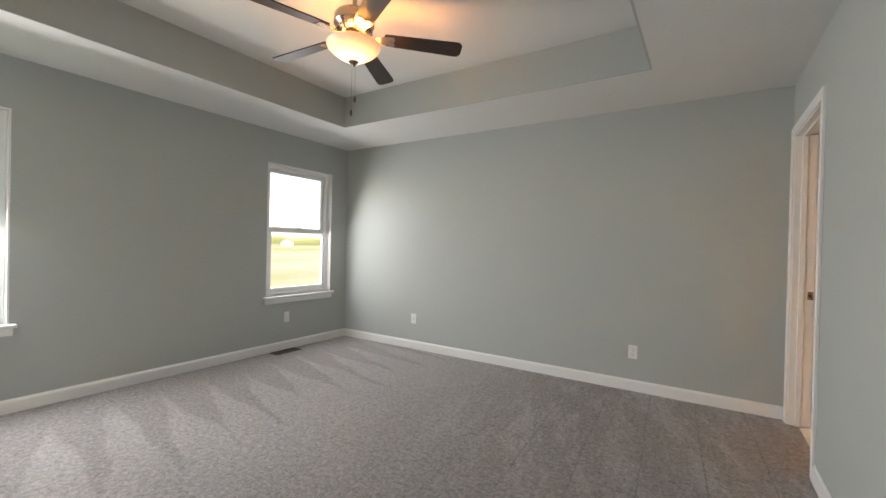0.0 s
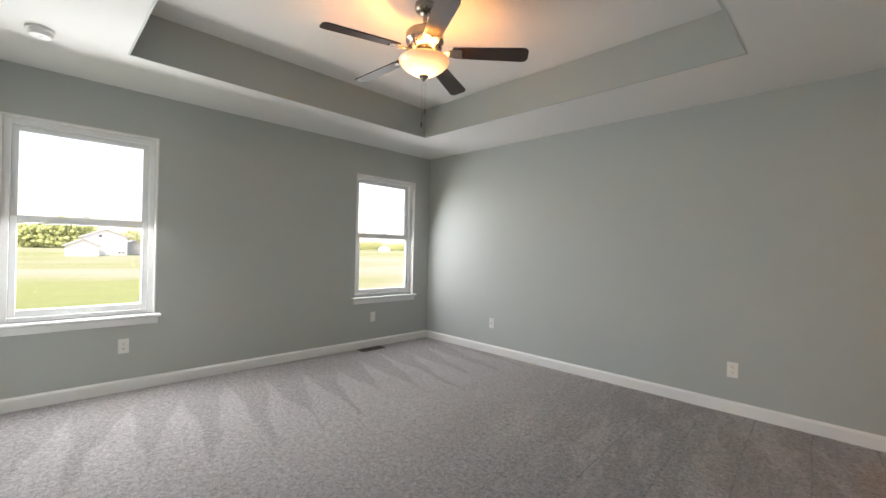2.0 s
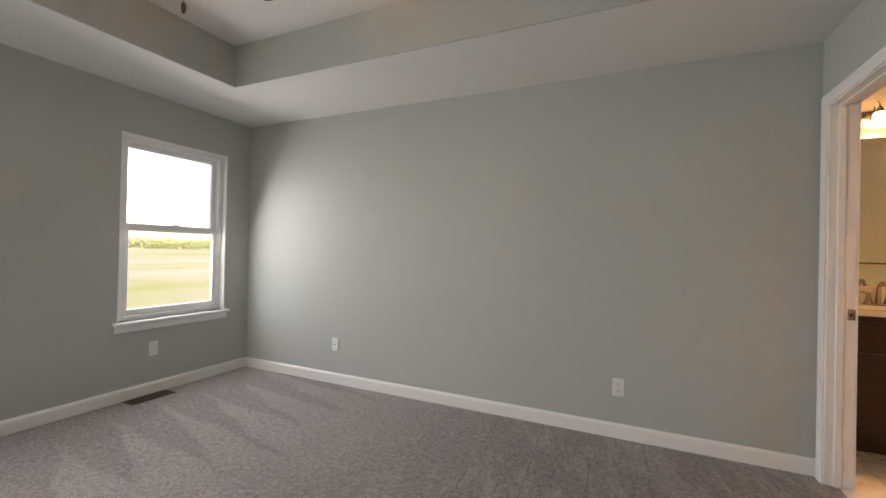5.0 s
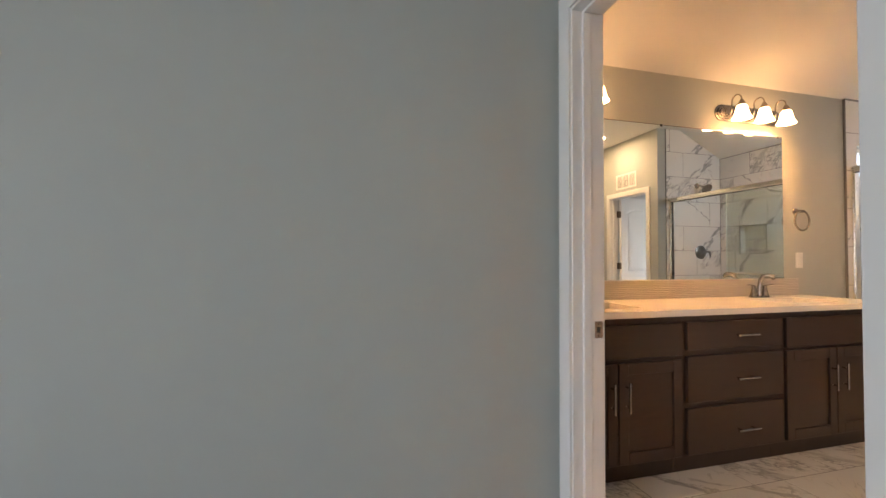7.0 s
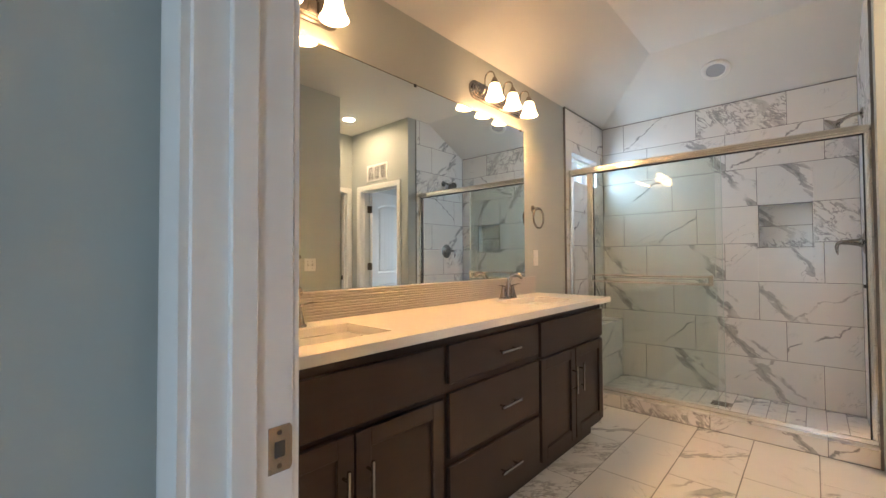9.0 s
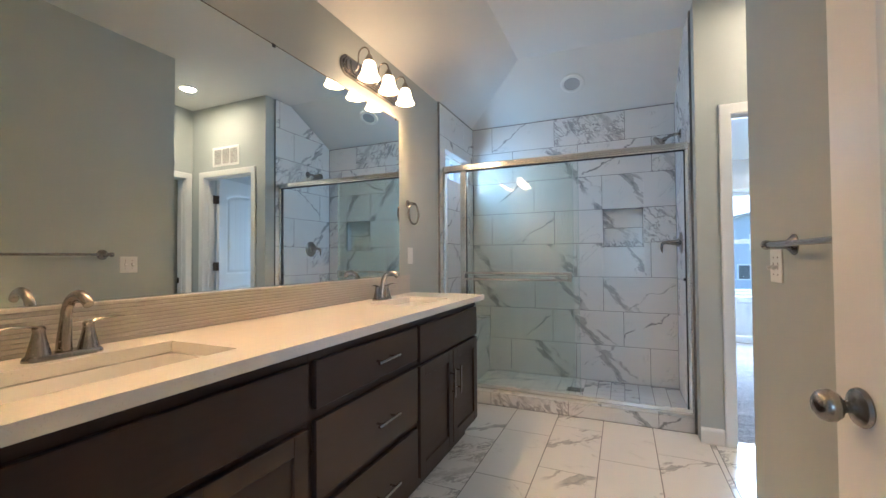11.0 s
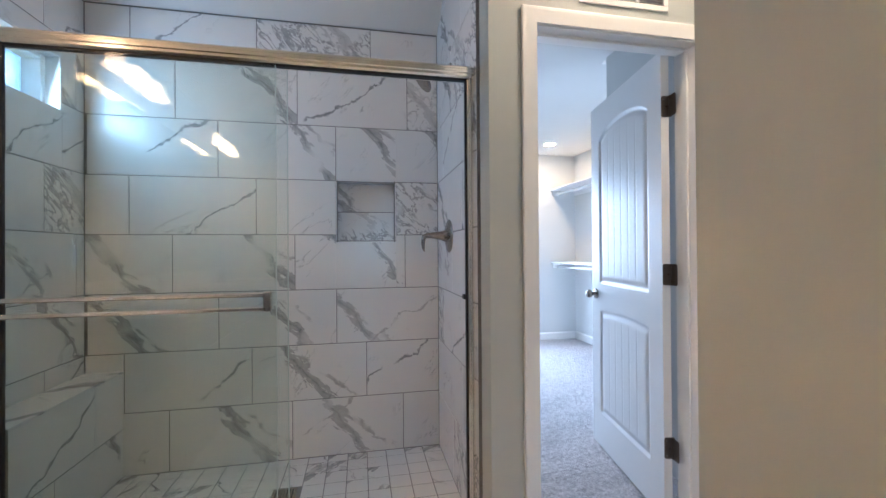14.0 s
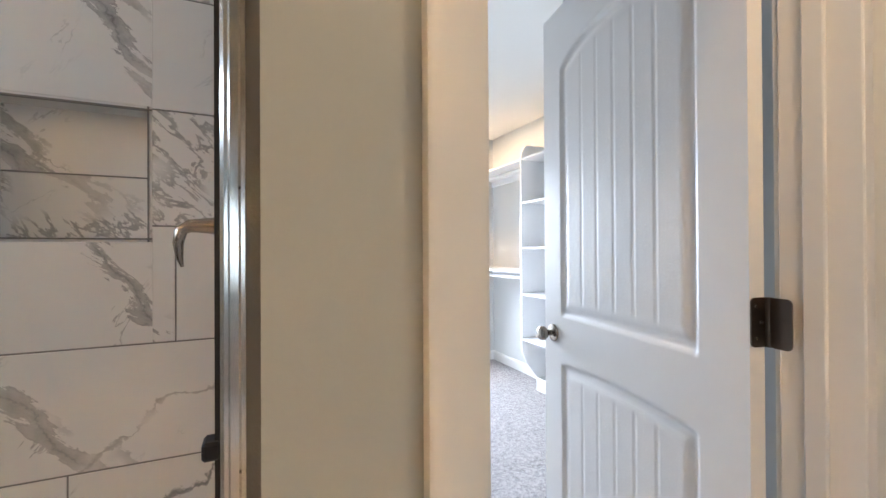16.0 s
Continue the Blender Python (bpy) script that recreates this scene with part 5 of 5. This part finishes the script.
for y in (3.742, 4.575):
    block("bar_bracket", (-0.062, y, 0.868), (-0.021, y + 0.028, 0.940), chrome, tbar, "", 0.003)

vl = thing("shower_valve", mount(4.205, SY0, 1.256, 0), "brushed nickel shower valve with lever handle", "shower valve")
vm = Euler((radians(-90), 0, 0)).to_matrix().to_4x4()
part("escutcheon", lathe(bmesh.new(), [(0, 0), (0.083, 0), (0.084, 0.004), (0.078, 0.009), (0.055, 0.014), (0.034, 0.020), (0.026, 0.032), (0, 0.032)], 44, vm), nickel, vl, "", True)
part("lever", tube(bmesh.new(), [(0, 0.020, 0), (0, 0.045, 0.001), (0, 0.085, 0.003), (0, 0.118, 0.002), (0, 0.133, -0.008), (0, 0.138, -0.032), (0, 0.136, -0.060), (0, 0.131, -0.080)], [0.030, 0.022, 0.016, 0.013, 0.012, 0.010, 0.007, 0.003], 16), nickel, vl, "", True)
sh = thing("wall_shower", mount(4.155, SY0, 2.085, 0), "brushed nickel shower head on a short arm", "shower head")
part("flange", lathe(bmesh.new(), [(0, 0), (0.034, 0), (0.033, 0.006), (0.020, 0.012), (0.012, 0.016), (0, 0.016)], 28, vm), nickel, sh, "", True)
part("arm", tube(bmesh.new(), [(0, 0.008, 0), (0, 0.04, -0.002), (0, 0.075, -0.012), (0, 0.105, -0.030)], 0.0105, 14), nickel, sh, "", True)
hm = Matrix.Translation((0, 0.105, -0.030)) @ Euler((radians(180 + 52), 0, 0)).to_matrix().to_4x4()
part("head", lathe(bmesh.new(), [(0, -0.012), (0.014, -0.010), (0.018, 0.0), (0.016, 0.010), (0.022, 0.020), (0.052, 0.036), (0.064, 0.044), (0.066, 0.050), (0.064, 0.056), (0, 0.058)], 36, hm), nickel, sh, "", True)
dr = thing("shower_drain", pose(4.185, 3.790, SF), "square brushed metal shower drain", "drain")
block("frame", (-0.055, -0.055, -0.003), (0.055, 0.055, 0.0025), nickel, dr, "", 0.002)
for k in range(7):
    block("slot", (-0.040, -0.041 + k * 0.0125, 0.0022), (0.040, -0.035 + k * 0.0125, 0.0030), slot_dark, dr)

# ---- outdoors ----
bm = bmesh.new()
n = 96
ring = [bm.verts.new((1800 * math.cos(k * math.tau / n), 1800 * math.sin(k * math.tau / n), -2.0)) for k in range(n)]
bm.faces.new(ring)
tagged(part("ground", bm, turf), "open field of spring grass and bare soil", "ground", "", "structure")
rng = random.Random(5)


def far_woods(name, x, y0, y1, count, height, label):
    """Far trees as many small leafy clumps, low at the edge and uneven on top."""
    unit = bmesh.new()
    bmesh.ops.create_icosphere(unit, subdivisions=1, radius=1)
    base = np.array([v.co[:] for v in unit.verts])
    tris = np.array([[v.index for v in f.verts] for f in unit.faces])
    unit.free()
    pts, faces = [], []
    for k in range(count):
        y = y0 + (y1 - y0) * (k + rng.random()) / count
        crown = height * (0.62 + 0.38 * noise.noise(Vector((y * 0.05, x, 0)))) * rng.uniform(0.75, 1.05)
        for _ in range(26):
            r = height * rng.uniform(0.022, 0.06)
            c = np.array((x + rng.uniform(-9, 9), y + rng.uniform(-1, 1) * height * 0.3, -2.0 + crown * rng.uniform(0.05, 0.95)))
            lump = base * (r * (1 + 0.35 * np.random.uniform(-1, 1, (len(base), 1))))
            faces.append(tris + len(base) * len(pts))
            pts.append(lump + c)
    data = bpy.data.meshes.new(name)
    data.from_pydata(np.concatenate(pts).tolist(), [], np.concatenate(faces).tolist())
    data.materials.append(leafage)
    return tagged(new(name, data), label, "woods", "", "stuff")


far_woods("distant_woods", -380, -330, 420, 420, 15, "hazy line of distant spring woods")
far_woods("near_woods", -230, -95, 14, 330, 15.5, "pale green trees behind the far house")


def gable_house(name, m, w, d, h, ridge, label, wall, windows):
    hs = thing(name, m, label, "house")
    part("wall", prism(bmesh.new(), [(-w / 2, 0), (w / 2, 0), (w / 2, h), (0, h + ridge), (-w / 2, h)], -d / 2, d / 2, Matrix(((1, 0, 0, 0), (0, 0, 1, 0), (0, 1, 0, 0), (0, 0, 0, 1)))), wall, hs)
    a = math.atan2(ridge, w / 2)
    ln = math.hypot(ridge, w / 2) + 0.5
    for s in (-1, 1):
        mm = Matrix.Translation((0, 0, h + ridge + 0.02)) @ Matrix.Rotation(s * a, 4, "Y")
        part("roof", box(bmesh.new(), (0 if s > 0 else -ln, -d / 2 - 0.4, 0), (ln if s > 0 else 0, d / 2 + 0.4, 0.22)), shingle, hs, at=mm)
    for x, z, ww, hh in windows:
        wd = block("window", (x - ww / 2, -d / 2 - 0.06, z), (x + ww / 2, -d / 2 + 0.02, z + hh), vinyl, hs)
        block("pane", (x - ww / 2 + 0.12, -d / 2 - 0.09, z + 0.12), (x + ww / 2 - 0.12, -d / 2 - 0.05, z + hh - 0.12), far_pane, wd)
    return hs


gable_house("far_house", Matrix.Translation((-122, 10.9, -2.0)) @ Matrix.Rotation(radians(90), 4, "Z"), 7.6, 8, 4.0, 1.7, "white two-storey house across the field", siding, [(-1.0, 3.9, 0.8, 0.7), (2.4, 0.3, 0.7, 0.6), (3.1, 0.3, 0.7, 0.6)])
gable_house("far_garage", Matrix.Translation((-114, 6.6, -2.0)) @ Matrix.Rotation(radians(90), 4, "Z"), 5.0, 6, 2.1, 1.2, "low white garage wing beside the far house", siding, [])
# Gabled block added in place of the far house's brown deck.
gable_house("far_deck_block", Matrix.Translation((-128, 17.0, -2.0)) @ Matrix.Rotation(radians(90), 4, "Z"), 5, 5, 2.2, 1.2, "small gabled block in place of the white house's deck", concrete, [])
gable_house("distant_barn", Matrix.Translation((-290, 215, -2.0)) @ Matrix.Rotation(radians(60), 4, "Z"), 9, 8, 3, 2, "tiny white barn far across the field", siding, [])
gable_house("neighbour_house", Matrix.Translation((52, -8.0, -2.0)) @ Matrix.Rotation(radians(-90), 4, "Z"), 19, 10, 4.9, 2.2, "blue-grey sided house next door", blue_siding, [(-6, 0.9, 1.1, 1.5), (-3.4, 0.9, 1.1, 1.5), (-1, 0.9, 1.1, 1.5), (2, 0.9, 1.1, 1.5), (-6, 3.7, 1.1, 1.5), (-3, 3.7, 1.1, 1.5), (0, 3.7, 1.1, 1.5), (3, 3.7, 1.1, 1.5)])
tagged(part("patio", prism(bmesh.new(), [(-4.3, 1.15), (-4.3, 6.0), (-17.0, 6.0), (-16.6, 2.55), (-14.7, 0.95), (-9.5, 1.15)], -2.1, -0.75), concrete), "pale concrete patio slab outside the window", "patio", "", "structure")

# ---- tiles, last ----
shapes = {}


def clip(poly, a, b, c):
    """The part of a convex outline where a*u + b*v <= c."""
    out = []
    for (u0, v0), (u1, v1) in zip(poly, poly[1:] + poly[:1]):
        d0, d1 = a * u0 + b * v0 - c, a * u1 + b * v1 - c
        if d0 <= 0:
            out.append((u0, v0))
        if d0 * d1 < 0:
            t = d0 / (d0 - d1)
            out.append((u0 + t * (u1 - u0), v0 + t * (v1 - v0)))
    return out


dice = random.Random(11)
# which veins a tile's print carries: bold, thin, crowded
PRINTS = {"B": (1, 0, 0, 1), "T": (0, 1, 0, 1), "L": (0.8, 0.6, 0, 1), "N": (0, 0, 0, 1), "D": (0.5, 0, 1, 1)}


def tile(parent, frame_m, poly, material, thick=0.008, print_kind=""):
    """One tile with a cushioned edge; its outline lies in the local x, y of frame_m, its face looks along local z."""
    us, vs = [p[0] for p in poly], [p[1] for p in poly]
    if len(poly) < 3 or max(us) - min(us) < 0.012 or max(vs) - min(vs) < 0.012:
        return
    cu, cv = (max(us) + min(us)) / 2, (max(vs) + min(vs)) / 2
    key = (material.name, round(thick, 4), tuple((round(u - cu, 3), round(v - cv, 3)) for u, v in poly))
    if key not in shapes:
        bm, rows = bmesh.new(), []
        hu, hv = (max(us) - min(us)) / 2, (max(vs) - min(vs)) / 2
        for shrink, z in ((0, 0), (0, thick - 0.0015), (0.0015, thick)):
            rows.append([bm.verts.new(((u - cu) * (1 - shrink / hu), (v - cv) * (1 - shrink / hv), z)) for u, v in poly])
        for a, b in zip(rows, rows[1:]):
            for k in range(len(poly)):
                bm.faces.new([a[k], a[(k + 1) % len(poly)], b[(k + 1) % len(poly)], b[k]])
        bm.faces.new(rows[-1])
        shapes[key] = meshed("tile", bm, material)
    ob = new("tile", shapes[key])
    ob.parent = parent
    ob.color = PRINTS[print_kind or dice.choice("BBBTTLNND")]
    ob.matrix_basis = frame_m @ Matrix.Translation((cu, cv, 0))


def tiled(parent, frame_m, u0, u1, rows, width, material, cuts=(), hole=None, thick=0.008, gap=0.0040, prints=()):
    """Rows of (v0, v1, a joint's u); tiles of that width, cut at u0, u1, by half planes and round a hole."""
    for row, (v0, v1, joint) in enumerate(rows):
        k = math.floor((u0 - joint) / width) - 1
        place_in_row = 0
        while joint + k * width < u1:
            a, b = max(u0, joint + k * width), min(u1, joint + (k + 1) * width)
            k += 1
            if b - a < 0.015:
                continue
            kind = prints[row][place_in_row] if prints else dice.choice("BBBTTLNND")
            place_in_row += 1
            a, b, c, d = a + gap / 2, b - gap / 2, v0 + gap / 2, v1 - gap / 2
            pieces = [(a, b, c, d)]
            if hole and a < hole[1] and b > hole[0] and c < hole[3] and d > hole[2]:
                pieces = []
                if a < hole[0]:
                    pieces.append((a, hole[0], c, d))
                if b > hole[1]:
                    pieces.append((hole[1], b, c, d))
                m0, m1 = max(a, hole[0]), min(b, hole[1])
                if c < hole[2]:
                    pieces.append((m0, m1, c, hole[2]))
                if d > hole[3]:
                    pieces.append((m0, m1, hole[3], d))
            for p0, p1, q0, q1 in pieces:
                poly = [(p0, q0), (p1, q0), (p1, q1), (p0, q1)]
                for h in cuts:
                    poly = clip(poly, *h)
                tile(parent, frame_m, poly, material, thick, kind)


TW = 0.606
ZJ = [SF, 0.3635, 0.667, 0.9705, 1.274, 1.5775, 1.881, 2.1845, 2.488, 2.80]
EAST = Matrix(((0, 0, -1, TX + 0.008), (-1, 0, 0, 0), (0, 1, 0, 0), (0, 0, 0, 1)))
JY = (3.195, 3.401, 3.564, 3.179, 3.983, 3.565, 3.163, 3.371)
tiled(wall_e, EAST, -(NY1 - 0.014), -SY0, [(ZJ[k], min(ZJ[k + 1], 2.452), -JY[k]) for k in range(8)], TW, marble, hole=(-NI[1], -NI[0], NI[2], NI[3]), prints=("NBLN", "NTBT", "BBL", "BBBN", "NTND", "TBB", "NBTD", "NTDN"))
BACK = Matrix(((0, 0, -1, TX + 0.098), (-1, 0, 0, 0), (0, 1, 0, 0), (0, 0, 0, 1)))
tiled(wall_e, BACK, -NI[1], -NI[0], [(NI[2], 1.410, -NI[1] - 0.1), (1.410, NI[3], -NI[1] - 0.2)], TW, marble, prints=("D", "B"))
for lo, hi in (((TX + 0.002, NI[0], NI[2] - 0.001), (TX + 0.09, NI[1], NI[2] + 0.006)), ((TX + 0.002, NI[0], NI[3] - 0.006), (TX + 0.09, NI[1], NI[3] + 0.001)), ((TX + 0.002, NI[0] - 0.001, NI[2]), (TX + 0.09, NI[0] + 0.006, NI[3])), ((TX + 0.002, NI[1] - 0.006, NI[2]), (TX + 0.09, NI[1] + 0.001, NI[3]))):
    block("niche_edge", lo, hi, marble, wall_e).color = (0, 0, 0, 1)
# Slim dark strips added to draw the thin shadow line round the niche.
for lo, hi in (((NI[0], NI[2] + 0.006), (NI[1], NI[2] + 0.010)), ((NI[0], NI[3] - 0.010), (NI[1], NI[3] - 0.006)), ((NI[0] + 0.006, NI[2]), (NI[0] + 0.010, NI[3])), ((NI[1] - 0.010, NI[2]), (NI[1] - 0.006, NI[3]))):
    block("niche_shadow_strip", (TX - 0.0015, *lo), (TX + 0.010, *hi), edge_metal, wall_e, "slim dark strip for the niche's shadow line")
SOUTH = Matrix(((-1, 0, 0, 0), (0, 0, 1, SY0 - 0.008), (0, 1, 0, 0), (0, 0, 0, 1)))
tiled(wall_s, SOUTH, -TX, -(EX + 0.118), [(ZJ[k], min(ZJ[k + 1], FLAT), -(4.15 - 0.2 * (k % 3))) for k in range(9)], TW, marble, cuts=[(-rise, 1.0, FLAT + rise * fx)])
NORTH = Matrix(((1, 0, 0, 0), (0, 0, -1, NY1 - 0.006), (0, 1, 0, 0), (0, 0, 0, 1)))
tiled(wall_n, NORTH, 3.693, TX, [(ZJ[k], min(ZJ[k + 1], 2.452), 3.86 + 0.2 * ((k * 2) % 3)) for k in range(8)], TW, marble, hole=(3.81, 4.37, 1.835, 2.095))
FLOOR = Matrix(((1, 0, 0, 0), (0, 1, 0, 0), (0, 0, 1, -0.008), (0, 0, 0, 1)))
# curb: front, top, inner side
FRONT = Matrix(((0, 0, -1, SX + 0.008), (-1, 0, 0, 0), (0, 1, 0, 0), (0, 0, 0, 1)))
tiled(curb, FRONT, -NY1 + 0.016, -SY0, [(0.0, 0.100, -3.779)], 0.583, marble)
TOP = Matrix(((1, 0, 0, 0), (0, 1, 0, 0), (0, 0, 1, 0.092), (0, 0, 0, 1)))
for a, b in ((SY0, 3.196), (3.196, 3.779), (3.779, 4.342), (4.342, NY1 - 0.016)):
    tile(curb, TOP, [(SX, a + 0.001), (3.83, a + 0.001), (3.83, b - 0.001), (SX, b - 0.001)], marble)
INNER = Matrix(((0, 0, 1, 3.822), (1, 0, 0, 0), (0, 1, 0, 0), (0, 0, 0, 1)))
tiled(curb, INNER, SY0, BENCH, [(SF, 0.095, 3.4)], TW, marble)
# bench: front and top
BF = Matrix(((1, 0, 0, 0), (0, 0, -1, BENCH + 0.008), (0, 1, 0, 0), (0, 0, 0, 1)))
tiled(bench, BF, 3.832, TX, [(SF, 0.285, 4.05), (0.285, 0.572, 4.30)], TW, marble)
BT = Matrix(((1, 0, 0, 0), (0, 1, 0, 0), (0, 0, 1, 0.572), (0, 0, 0, 1)))
tile(bench, BT, [(3.832, BENCH), (4.18, BENCH), (4.18, NY1 - 0.014), (3.832, NY1 - 0.014)], marble)
tile(bench, BT, [(4.182, BENCH), (TX, BENCH), (TX, NY1 - 0.014), (4.182, NY1 - 0.014)], marble)
# small squares of the shower floor
SQ = Matrix(((1, 0, 0, 0), (0, 1, 0, 0), (0, 0, 1, SF - 0.008), (0, 0, 0, 1)))
step = 0.1045
for i in range(7):
    for j in range(16):
        a, b = 3.832 + i * step, SY0 + j * step
        c, d = min(a + step - 0.003, TX), min(b + step - 0.003, BENCH)
        if c - a > 0.02 and d - b > 0.02 and not (abs((a + c) / 2 - 4.185) < 0.05 and abs((b + d) / 2 - 3.79) < 0.05):
            tile(shower_base, SQ, [(a, b), (c, b), (c, d), (a, d)], marble)
# large floor tiles, joints along x at steps in y, staggered by a third
for j in range(14):
    v0, v1 = 3.540 + 0.3055 * (j - 10), 3.540 + 0.3055 * (j - 9)
    joint = 3.500 - 0.195 * ((j - 10) % 3)
    for a, b, lo, hi in ((0.632, SX - 0.001, SY, NY1), (AX, EX + 0.073, AY - 0.12, SY), (AX, 4.44, 0.79, AY - 0.12)):
        w0, w1 = max(v0, lo), min(v1, hi)
        if w1 - w0 > 0.02:
            tiled(floor_bath, FLOOR, a, b, [(w0, w1, joint)], TW, marble_floor)
